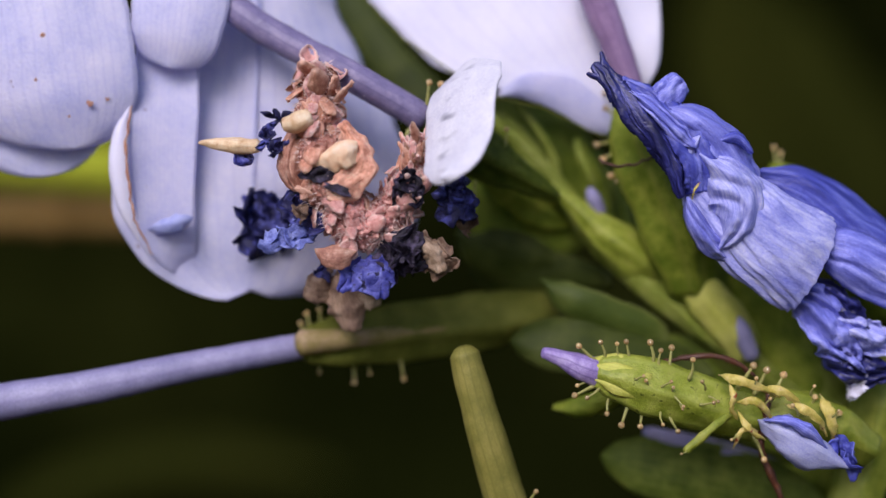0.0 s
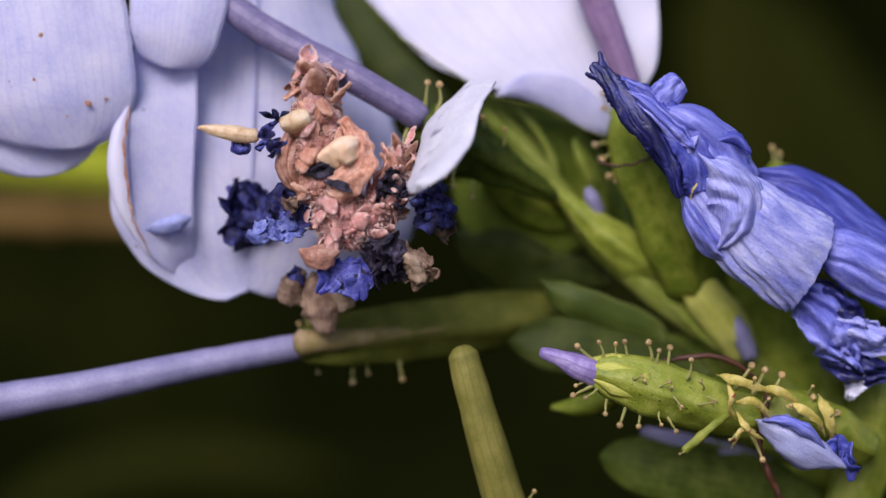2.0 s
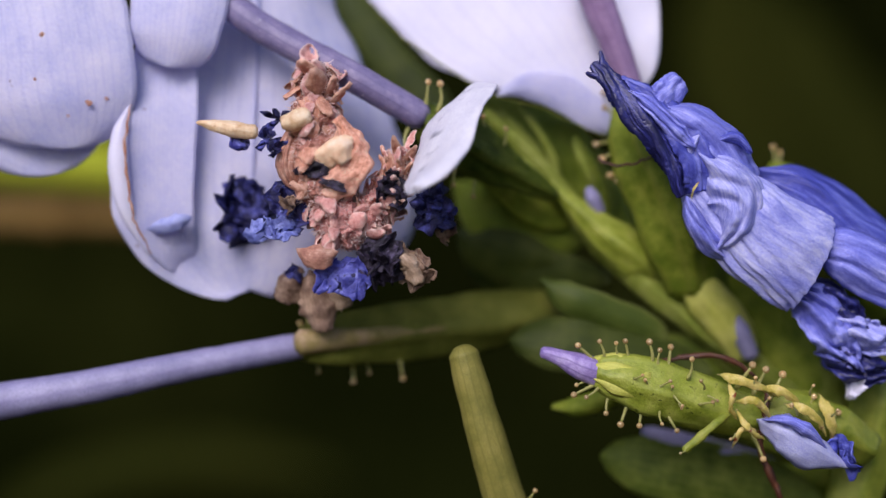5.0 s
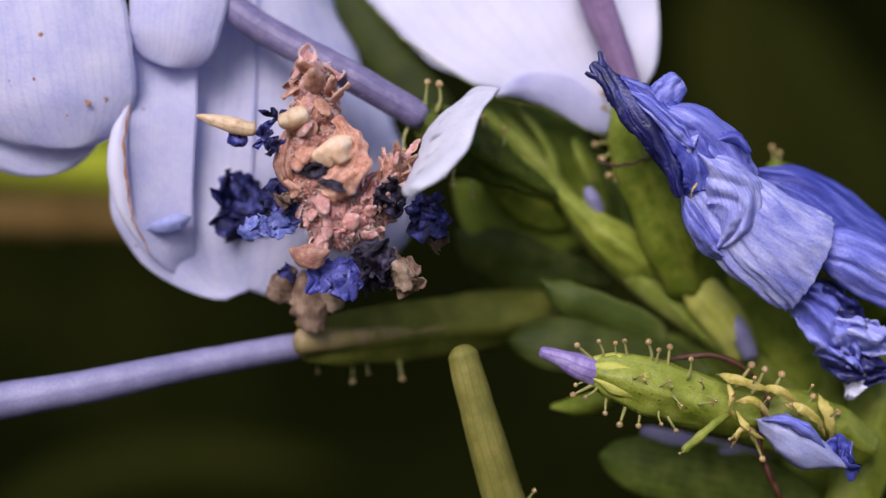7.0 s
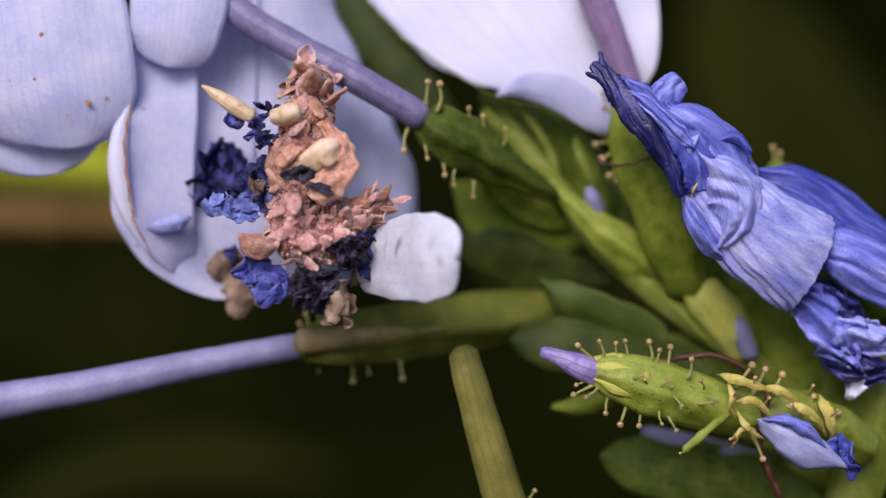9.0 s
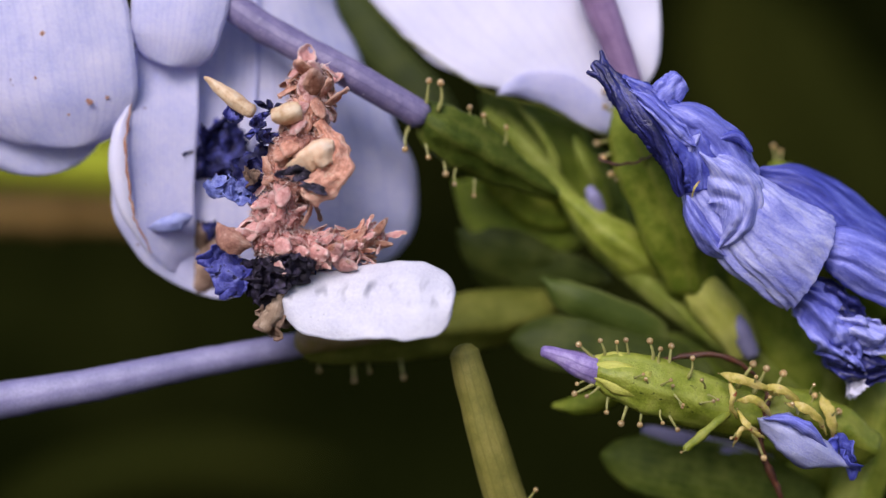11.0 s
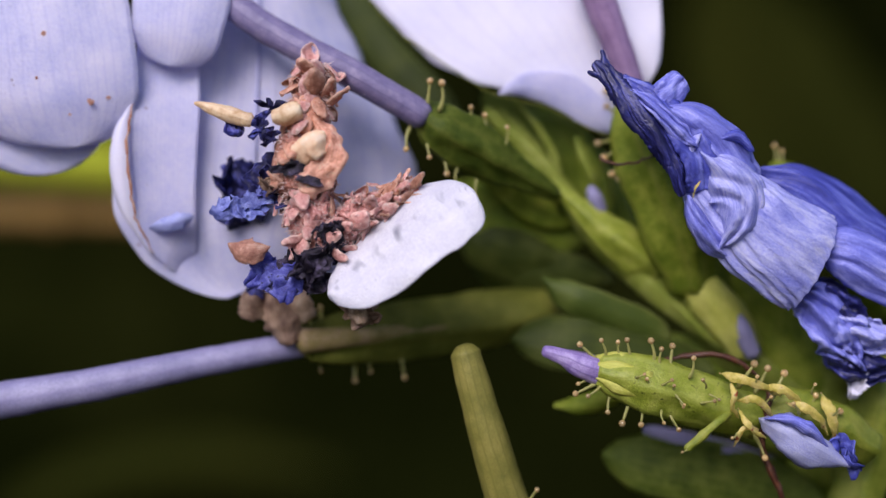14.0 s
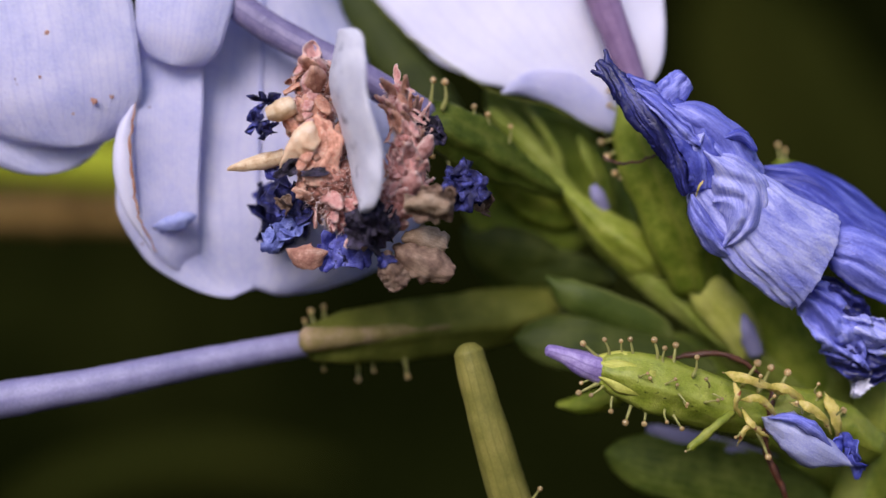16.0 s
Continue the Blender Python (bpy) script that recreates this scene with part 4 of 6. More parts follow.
def spike():
    """The flower spike: its stem, bracts, young calyces and leaves."""
    t = at_base(thing("flower_spike", (21.05, 5.50, -11.67), "green flower spike with bracts and sticky calyces", "plant"))
    part("stem", tube([(1.97, 5.40, 6.84), (5.02, 5.20, 3.77), (7.50, 5.10, 0.44), (10.39, 5.00, -2.18), (15.11, 5.10, -5.51), (21.68, 5.70, -10.03)],
                      [0.31, 0.45, 0.58, 0.64, 0.72, 0.95], 18, 50, 0.08, 1.4, 11, 5, 0.06), YOUNG, t)
    part("rib", tube([(3.37, 5.50, 7.41), (4.47, 5.30, 6.00), (5.30, 5.30, 4.61), (5.59, 5.40, 3.09)], [0.14, 0.19, 0.22, 0.22], 10, 20, 0.05, 1, 21), YOUNG, t, "thin pale stalk")
    part("rib", tube([(1.55, 5.10, 5.29), (2.92, 4.80, 4.71), (4.30, 4.90, 4.03), (5.58, 5.30, 2.94)], [0.11, 0.17, 0.19, 0.19], 10, 20, 0.05, 1, 22), YOUNG, t, "thin pale stalk")
    part("rib", tube([(10.04, 4.50, -1.76), (11.24, 4.30, -2.84), (12.47, 4.30, -4.07), (13.88, 4.50, -5.18)], [0.11, 0.19, 0.22, 0.17], 10, 20, 0.05, 1, 23), YOUNG, t, "thin pale stalk")
    part("stem", tube([(20.71, 4.00, -4.60), (20.88, 4.10, -7.06), (20.39, 4.30, -9.81), (19.36, 4.50, -13.14)], [1.10, 1.32, 1.26, 1.21], 18, 30, 0.15, 1.4, 12, 5, 0.1), GREEN_PALE, t)
    part("calyx", tube([(5.01, 4.80, 3.28), (6.36, 4.50, 2.06), (7.73, 4.50, 0.85), (9.21, 4.90, -0.30), (10.17, 5.40, -1.25)],
                       [0.14, 0.41, 0.69, 0.99, 1.10, 0.83], 24, 34, 0.05, 1.0, 13, 5, 0.10), LIME, t, "pale lit young calyx")
    part("bud_tip", tube([(7.01, 4.40, 2.98), (7.20, 4.20, 2.48), (7.61, 4.40, 1.67)], [0.19, 0.38, 0.30], 14, 16, 0.03, 1, 16), TUBE_PALE, t, "small violet bud")
    part("bract", blade([(6.31, 4.60, 5.41), (6.62, 4.40, 4.52), (7.01, 4.40, 3.64), (7.44, 4.80, 2.78)], [0.08, 0.19, 0.22, 0.11], cup=0.12, wave=0.08, wave_size=1.0, tip=0.3, base=0.3, thick=0.1, seed=70, nu=22, nv=9), YOUNG, t, "thin upright bract")
    c = part("calyx", tube([(8.48, 3.50, 7.32), (9.31, 3.30, 4.87), (10.69, 3.50, 1.92), (12.09, 4.50, -2.17)],
                           [0.43, 1.24, 1.73, 1.67, 1.10], 24, 34, 0.12, 1.4, 14, 5, 0.12), GREEN, t, "olive calyx with stalked glands")
    for k, (a, b) in enumerate((((8.44, 3.80, 6.81), (7.63, 3.60, 7.54)), ((8.54, 3.60, 6.11), (7.60, 3.40, 6.77)), ((8.54, 3.60, 5.30), (7.20, 3.20, 4.97)),
                                ((8.67, 3.50, 5.02), (7.45, 3.00, 4.23)), ((8.84, 3.40, 4.21), (7.79, 3.00, 3.46)), ((9.06, 3.40, 3.80), (8.17, 2.80, 3.23)),
                                ((9.42, 3.10, 3.51), (9.53, 2.60, 2.69)), ((9.15, 3.10, 5.12), (8.41, 2.60, 5.35)), ((9.07, 3.50, 6.24), (8.34, 3.10, 6.20)))):
        gland(c, a, b, k)
    part("calyx", tube([(11.59, 4.30, -1.56), (12.54, 4.00, -2.29), (13.65, 4.10, -3.52), (14.69, 4.70, -5.20)],
                       [0.43, 0.97, 1.03, 0.81], 18, 24, 0.1, 1.0, 15, 5, 0.1), YELLOWISH, t, "yellowish young calyx")
    part("calyx", tube([(15.89, 4.90, 4.17), (16.95, 4.70, 3.05), (18.93, 4.90, 0.58), (21.61, 5.50, -3.31)], [0.33, 0.93, 1.10, 0.93], 18, 22, 0.1, 1, 17), GREEN, t)
    gland(c, (16.18, 4.70, 3.99), (16.01, 4.70, 5.03), 0)
    gland(c, (16.53, 4.70, 3.82), (16.45, 4.90, 4.77), 1)
    part("bud_tip", tube([(13.61, 3.50, -2.94), (14.20, 3.50, -4.02), (14.81, 3.80, -5.26)], [0.27, 0.49, 0.38], 14, 16, 0.05, 1, 16), TUBE_PALE, t)
    part("bud_tip", tube([(9.63, 4.50, -8.80), (11.99, 4.70, -9.60), (14.24, 4.90, -10.24), (16.22, 5.10, -10.91)], [0.33, 0.60, 0.66, 0.60], 14, 20, 0.05, 1, 17), TUBE_PALE, t, "lavender bud behind the leaf")
    # Inner bracts take a darker green that carries their shade in its colour.
    bracts = (
        ([(1.28, 5.50, 5.74), (2.66, 5.10, 4.18), (4.33, 5.30, 2.67), (6.35, 6.10, 1.15)], [14, 44, 48, 26], GREEN),
        ([(0.45, 6.50, 3.42), (2.14, 6.10, 2.00), (4.12, 6.30, 1.16), (7.00, 6.90, 0.31)], [14, 52, 54, 30], LEAF),
        ([(0.80, 7.10, 0.60), (2.44, 6.70, -0.82), (4.71, 6.70, -1.39), (8.44, 7.10, -1.68)], [20, 48, 52, 30], SHADED_LEAF),
        ([(6.55, 5.30, 5.58), (7.03, 5.10, 4.18), (7.52, 5.30, 2.53), (8.29, 5.90, 0.31)], [6, 18, 20, 14], GREEN),
        ([(2.82, 5.70, 6.87), (3.93, 5.50, 5.60), (5.06, 5.70, 4.22), (6.07, 6.10, 2.84)], [6, 12, 14, 10], YOUNG),
        ([(4.15, 6.90, 6.43), (5.70, 6.70, 4.85), (6.71, 6.90, 3.16), (7.87, 7.10, 0.60)], [30, 60, 60, 40], LEAF),
        ([(4.65, 4.00, -1.44), (5.73, 3.60, -2.24), (7.46, 3.60, -3.11), (10.84, 4.40, -4.35)], [6, 26, 34, 34], LEAF_LIT),
        ([(3.15, 3.90, -4.37), (5.29, 3.50, -4.45), (7.99, 3.50, -4.83), (12.97, 4.10, -5.97)], [34, 50, 54, 44], SHADED_LEAF),
        ([(7.60, 4.30, -9.98), (9.94, 3.90, -10.46), (12.93, 3.90, -11.00), (18.48, 4.30, -12.41)], [40, 54, 62, 50], SHADED_GREEN),
        ([(5.11, 2.90, -7.51), (6.14, 2.50, -7.57), (7.32, 2.40, -7.30), (8.93, 2.50, -6.62)], [4, 16, 20, 14], GREEN),
        ([(11.31, 5.50, 0.58), (12.94, 5.30, -1.64), (14.88, 5.30, -4.14), (17.77, 5.70, -7.23)], [40, 70, 74, 50], LEAF),
        ([(13.88, 4.50, -0.80), (15.47, 4.30, -2.71), (16.84, 4.30, -4.89), (18.05, 4.70, -7.67)], [20, 44, 46, 30], GREEN),
        ([(16.50, 5.10, -2.74), (17.50, 4.70, -4.92), (18.32, 4.70, -6.85), (19.26, 5.10, -9.94)], [20, 46, 50, 36], YOUNG),
        ([(9.72, 6.10, -4.75), (12.50, 5.90, -6.14), (15.58, 5.90, -7.82), (19.50, 5.90, -10.06)], [40, 60, 70, 60], LEAF),
        ([(21.94, 6.50, -7.32), (20.12, 6.10, -8.97), (19.00, 6.10, -10.93), (17.93, 6.30, -13.78)], [60, 90, 90, 60], GREEN),
        ([(12.89, 6.50, 3.14), (12.57, 6.30, 1.16), (12.15, 6.30, -0.82), (11.48, 6.50, -2.80)], [30, 46, 46, 30], LEAF),
        ([(1.91, 8.00, 7.98), (3.33, 7.60, 6.49), (4.91, 7.60, 4.77), (6.53, 8.00, 2.77)], [16, 42, 46, 30], LEAF),
        ([(4.39, 8.40, 7.30), (5.52, 8.00, 5.81), (6.82, 8.00, 3.79), (8.08, 8.40, 1.48)], [14, 38, 42, 28], GREEN),
        ([(6.53, 8.00, 6.24), (7.35, 7.60, 4.34), (8.36, 7.60, 2.33), (9.57, 8.00, 0.03)], [10, 32, 36, 26], LEAF),
        ([(0.90, 8.60, 4.40), (2.49, 8.20, 3.57), (4.23, 8.20, 2.64), (6.30, 8.60, 1.34)], [16, 42, 44, 28], LEAF),
        ([(2.40, 5.60, 5.46), (3.35, 5.20, 4.46), (4.46, 5.20, 3.35), (5.60, 5.60, 2.12)], [6, 20, 22, 14], GREEN),
        ([(10.48, 7.40, 3.47), (11.28, 7.00, 1.17), (12.27, 7.00, -1.11), (13.78, 7.40, -3.70)], [24, 50, 54, 40], LEAF),
        ([(13.35, 7.40, 0.32), (14.55, 7.00, -2.25), (15.69, 7.00, -4.53), (17.07, 7.40, -7.42)], [24, 56, 60, 40], GREEN),
        ([(18.22, 7.40, -2.84), (18.68, 7.00, -5.10), (19.25, 7.00, -7.38), (19.94, 7.40, -10.00)], [30, 56, 60, 40], LEAF),
        ([(0.62, 6.60, 0.88), (1.86, 6.20, 0.03), (3.40, 6.20, -0.48), (5.69, 6.60, -0.59)], [22, 46, 50, 30], SHADED_LEAF),
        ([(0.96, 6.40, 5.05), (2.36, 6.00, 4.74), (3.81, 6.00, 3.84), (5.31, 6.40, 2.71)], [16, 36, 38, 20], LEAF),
        ([(-6.22, 13.50, 15.66), (-4.94, 13.10, 13.08), (-2.90, 12.50, 10.20), (0.49, 11.50, 6.41)], [26, 34, 36, 40], SHADED_LEAF),
    )
    for k, (mid, w, mat) in enumerate(bracts):
        y = mid[1][1]
        part("bract", blade(mid, [a * 0.0255 * (60 + y) / 60 for a in w], cup=0.35, wave=0.2, wave_size=1.6, tip=0.2, base=0.3,
                            face=(0.25 * math.sin(k * 2.1), -1, 0.3 * math.cos(k * 1.7)), seed=40 + k, nu=22, nv=13, thick=0.16), mat, t)
    for mid, r in (([(14.22, 0.70, -5.86), (12.89, 0.50, -4.96), (10.83, 0.50, -4.91), (9.80, 0.50, -5.38), (9.64, 0.30, -5.82)], 8),
                   ([(10.24, 0.50, -5.02), (10.12, 0.40, -5.50), (10.15, 0.30, -6.13)], 4),
                   ([(14.62, 0.10, -6.36), (14.47, -0.10, -7.61), (14.31, 0.10, -8.92), (14.82, 0.30, -10.23), (15.43, 0.50, -11.55)], 9),
                   ([(7.11, 1.50, 4.21), (7.70, 1.20, 3.88), (8.74, 1.20, 3.93), (10.02, 1.70, 4.56)], 3.5)):
        part("filament", tube(mid, [r * 0.011, r * 0.018, r * 0.016, r * 0.02, r * 0.01], 8, 40, 0.10, 0.35, 9), FILAMENT, t, "thin brown dried filament")


def stalk():
    t = at_base(thing("cut_stalk", (3.01, 1.00, -11.90), "bare olive stalk with a blunt rounded end", "stalk"))
    part("stem", tube([(0.79, -0.20, -4.32), (1.17, -0.20, -5.82), (1.89, 0.00, -8.39), (2.96, 0.60, -12.08)],
                      [0.38, 0.69, 0.71, 0.74, 0.77, 0.79, 0.84, 0.87, 0.92, 0.94, 0.97], 28, 60, 0.04, 1.6, 18, 9, 0.015), STALK, t)
    gland(t, (3.61, 0.30, -11.64), (4.13, 0.00, -10.89), 1)


def far_stems():
    t = at_base(thing("grass_blade", (-55.31, 60.00, 8.21), "blurred bright green blade behind the flowers", "grass"))
    part("blade", blade([(-65.51, 60.00, 9.13), (-45.10, 60.00, 8.47), (-27.70, 62.00, 7.31), (-9.70, 64.00, 5.85)], [2.24, 2.14, 1.94, 1.02],
                        cup=1.0, tip=0.2, thick=0.6, seed=61), BACK_GREEN, t)
    # Added leaf: makes the paler olive patch of background on the right.
    t = at_base(thing("leaf", (155.51, 300.00, 38.42), "added dull olive leaf, far out of focus, that lightens the background", "leaf"))
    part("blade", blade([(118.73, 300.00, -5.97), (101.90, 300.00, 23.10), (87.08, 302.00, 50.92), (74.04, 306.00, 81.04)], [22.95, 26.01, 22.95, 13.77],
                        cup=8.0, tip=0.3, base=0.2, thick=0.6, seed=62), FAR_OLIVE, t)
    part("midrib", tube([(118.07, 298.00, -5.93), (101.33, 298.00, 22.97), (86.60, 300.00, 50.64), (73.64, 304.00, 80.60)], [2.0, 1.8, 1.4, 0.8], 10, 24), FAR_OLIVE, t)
    # Added leaf: makes the paler olive patch at the lower left.
    t = at_base(thing("leaf", (-110.77, 300.00, -74.82), "added dull olive leaf, far out of focus, that lightens the background", "leaf"))
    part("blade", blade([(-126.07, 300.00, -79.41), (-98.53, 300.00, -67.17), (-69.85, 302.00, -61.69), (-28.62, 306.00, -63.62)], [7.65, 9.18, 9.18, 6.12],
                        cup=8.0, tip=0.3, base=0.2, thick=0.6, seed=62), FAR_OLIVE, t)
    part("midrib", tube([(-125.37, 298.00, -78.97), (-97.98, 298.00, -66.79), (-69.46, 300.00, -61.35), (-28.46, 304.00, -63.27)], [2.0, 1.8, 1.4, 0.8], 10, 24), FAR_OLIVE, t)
    t = at_base(thing("dry_stem", (-58.07, 66.00, 3.80), "blurred tan dry stem behind the flowers", "stem"))
    part("stem", tube([(-68.79, 66.00, 4.34), (-47.36, 66.00, 3.80), (-28.83, 67.00, 3.56), (-4.64, 70.00, 3.37)], [2.04, 1.93, 1.82, 1.29], 14, 24, 0.3, 6, 19), BACK_TAN, t)
    part("node", tube([(-38.85, 66.20, 3.70), (-37.24, 66.20, 3.65), (-35.63, 66.20, 3.59)], [1.98, 2.30, 1.98], 14, 10, 0.2, 4, 20), BACK_TAN, t)


flower_left()
flower_top()
flower_low()
flower_wilted()
bud()
spike()
stalk()
far_stems()

# ---- the caterpillar, which carries dried flower scraps on its back ----
HOLD = (-6.04, -0.60, 7.85)
caterpillar = at_base(thing("caterpillar", HOLD, "looping caterpillar covered in pink dried florets and petal scraps", "caterpillar"))


def floret_meshes(material, low, high, rough, count=10):
    """Cupped dry florets about a millimetre long, standing along z and opening to y."""
    out = []
    for i in range(count):
        r = random.Random(500 + i)
        w = r.uniform(low, high)
        bm = blade([(0, 0, -0.1), (0.04, 0.10, 0.45), (-0.03, r.uniform(-0.1, 0.2), 1.0)], [w * 0.5, w, w * 0.6], face=(0, 1, 0), cup=w * 0.4,
                   wave=rough * 0.4, wave_size=0.4, ridge=rough * 0.9, ridge_size=0.28, tip=0.35, thick=0.026, seed=510 + i, nu=18, nv=11, frill=rough * 0.4)
        out.append(mesh_of("floret", bm, material, (0, 0, 0)))
    return out


FLAKES = floret_meshes(PINK, 0.28, 0.50, 0.09)
LOBES = floret_meshes(PEACH, 0.28, 0.50, 0.08)
SPIKES = floret_meshes(PINK, 0.10, 0.24, 0.12)
TIPS = floret_meshes(PEACH, 0.14, 0.26, 0.08)


def body_piece(radius, length, seed):
    bm = bmesh.new()
    bmesh.ops.create_icosphere(bm, subdivisions=5, radius=1.0)
    for v in bm.verts:
        q = Vector((v.co.x * radius, v.co.y * radius, v.co.z * length * 0.66))
        v.co = q + rnd_noise(q, 0.6, seed) * 0.24 + rnd_noise(q, 0.2, seed) * 0.16 + rnd_noise(q, 0.1, seed) * 0.09
    for f in bm.faces:
        f.smooth = True
    return bm


def florets(segment, kinds, radius, length, seed, count, big, loose):
    """Florets stuck all round a stretch of the body, whose axis is z, leaning along it."""
    r = random.Random(seed)
    for i in range(count):
        a = r.uniform(0, 2 * math.pi)
        out = Vector((math.cos(a), math.sin(a), 0))
        foot = out * radius * 0.8 + Vector((0, 0, r.uniform(-0.6, 0.6) * length))
        way = (out * r.uniform(0.12, loose) + Vector((r.uniform(-0.35, 0.35), r.uniform(-0.35, 0.35), r.choice((-1, 1, 1)) * r.uniform(0.6, 1.0)))).normalized()
        side = way.cross(out).normalized()
        up = side.cross(way)
        k = r.uniform(0.55, 1.05) * big
        turn = Matrix((side, up, way)).transposed().to_4x4()
        ob = new("floret", r.choice(kinds))
        ob.parent = segment
        ob.matrix_local = Matrix.Translation(foot * MM) @ turn @ Matrix.Diagonal((k, k, k, 1))


def fuzz(segment, radius, length, seed, count=700):
    """Fine pale hairs and crumbs all over a stretch of the body, too small to pick apart."""
    r = random.Random(seed)
    bm = bmesh.new()
    for i in range(count):
        a, z = r.uniform(0, 2 * math.pi), r.uniform(-0.62, 0.62) * length
        out = Vector((math.cos(a), math.sin(a), r.uniform(-0.5, 0.5))).normalized()
        k = radius * math.sqrt(max(0.2, 1 - (z / (length * 0.8)) ** 2))
        foot = Vector((math.cos(a) * k, math.sin(a) * k, z))
        side = out.orthogonal().normalized() * r.uniform(0.012, 0.026)
        other = out.cross(side)
        tip = foot + (out + Vector((r.uniform(-0.6, 0.6), r.uniform(-0.6, 0.6), r.uniform(-0.6, 0.6)))) * r.uniform(0.10, 0.32)
        vs = [bm.verts.new(p) for p in (foot + side, foot - side * 0.5 + other, foot - side * 0.5 - other, tip)]
        for f in ((0, 1, 3), (1, 2, 3), (2, 0, 3)):
            bm.faces.new([vs[x] for x in f])
    ob = new("fuzz", mesh_of("fuzz", bm, FUZZ, (0, 0, 0)))
    ob.parent = segment
    tagged(ob, "fine pale hairs and crumbs", kind="stuff")


SEGMENTS = []
for i, (rad, kinds, count, big, loose) in enumerate((
        (0.80, LOBES + FLAKES, 36, 1.2, 1.15), (1.0, LOBES + FLAKES, 36, 1.3, 0.9), (1.25, LOBES, 30, 1.35, 0.45), (1.3, LOBES + FLAKES, 28, 1.2, 0.35), (1.08, FLAKES, 30, 1.2, 0.3),
        (0.98, FLAKES, 30, 1.15, 0.32), (0.85, FLAKES, 30, 1.15, 0.4), (0.72, FLAKES + SPIKES, 30, 1.2, 0.55), (0.56, SPIKES + TIPS, 36, 1.2, 0.8), (0.40, TIPS + SPIKES, 36, 1.2, 0.9))):
    seg = part("body_segment", body_piece(rad, 1.5, 70 + i), TAN_CORE if i < 4 else PINK_CORE, caterpillar, "rosy body stretch covered in dried florets", pivot=(0, 0, 0))
    florets(seg, kinds, rad, 1.5, 170 + i, count, big, loose)
    fuzz(seg, rad, 1.5, 270 + i)
    SEGMENTS.append(seg)


def scrap(name, bm, material, label=""):
    return part(name, bm, material, caterpillar, label, pivot=(0, 0, 0))


def sub(name, bm, material, parent, label=""):
    """Pieces under a moving scrap, built about that scrap's own pivot."""
    for sheet in (bm if isinstance(bm, list) else [bm]):
        ob = new(name, mesh_of(name, sheet, material, (0, 0, 0)))
        ob.parent = parent
        tagged(ob, label)


PX = 0.0255
anther = scrap("anther", tube([(-100 * PX, 0, 0), (-70 * PX, -0.05, -1 * PX), (-30 * PX, -0.05, -3 * PX), (6 * PX, 0, 0)],
                              [4 * PX, 11 * PX, 15 * PX, 12 * PX], 14, 20, 0.06, 0.5, 3, 4, 0.06), TAN, "pale tan anther sticking out")
sub("scrap", crumple(38 * PX, 30 * PX, 33, 0.25, 0.5, 16, (0, 0, 20), (-20 * PX, 0, -22 * PX)), BLUE_DRY, anther, "blue scrap under the anther")
stub = scrap("anther", tube([(-22 * PX, 0, -6 * PX), (0, -0.1, 0), (26 * PX, 0, 10 * PX)], [13 * PX, 19 * PX, 16 * PX], 14, 16, 0.1, 0.5, 4), TAN, "short tan anther stub")
stub_dark = scrap("scrap", [crumple(40 * PX, 30 * PX, 36, 0.28, 0.4, 26, (20, 30, 0), (16 * PX, 0.1, 22 * PX), ragged=1.3),
                            crumple(46 * PX, 34 * PX, 37, 0.30, 0.4, 26, (-15, 70, 10), (4 * PX, 0.2, -14 * PX), ragged=1.3),
                            crumple(34 * PX, 20 * PX, 38, 0.22, 0.35, 22, (0, 150, 30), (22 * PX, 0.0, -28 * PX), ragged=1.2)], BLUE_DARK, "blackish ragged scrap")
husk = scrap("husk", blade([(-48 * PX, 0.1, -30 * PX), (-20 * PX, -0.3, -8 * PX), (10 * PX, -0.5, 10 * PX), (40 * PX, -0.3, 20 * PX)], [4 * PX, 20 * PX, 30 * PX, 30 * PX],
                           [5 * PX, 20 * PX, 30 * PX, 34 * PX], cup=0.7, wave=0.08, wave_size=0.6, ridge=0.06, ridge_size=0.4, tip=0.3, base=0.25, square=2.4, thick=0.04, frill=0.16, nu=34, nv=25, seed=82, face=(-0.2, -1, 0.7)), HUSK, "bright cream husk")
sub("petal", blade([(16 * PX, 0.3, 56 * PX), (44 * PX, 0.1, 16 * PX), (42 * PX, -0.2, -22 * PX), (-14 * PX, -0.1, -66 * PX)], [16 * PX, 22 * PX, 26 * PX, 12 * PX],
                   [6 * PX, 14 * PX, 34 * PX, 40 * PX], cup=0.25, wave=0.35, wave_size=0.7, ridge=0.16, ridge_size=0.6, tip=0.05, square=4.0, thick=0.04, frill=0.22, nv=25, nu=36, seed=83), PEACH, husk, "peach dry petal under the husk")
# Two blackish sheets stand for the shade in the husk's slit and hollow.
sub("scrap", crumple(50 * PX, 16 * PX, 91, 0.1, 0.4, 14, (0, 20, 0), (10 * PX, -0.45, -62 * PX)), BLACKISH, husk, "blackish sheet for the shade in a slit")
sub("scrap", crumple(60 * PX, 26 * PX, 84, 0.2, 0.5, 16, (0, 0, 0), (-22 * PX, -0.3, -36 * PX)), BLACKISH, husk, "blackish sheet for the shaded hollow")
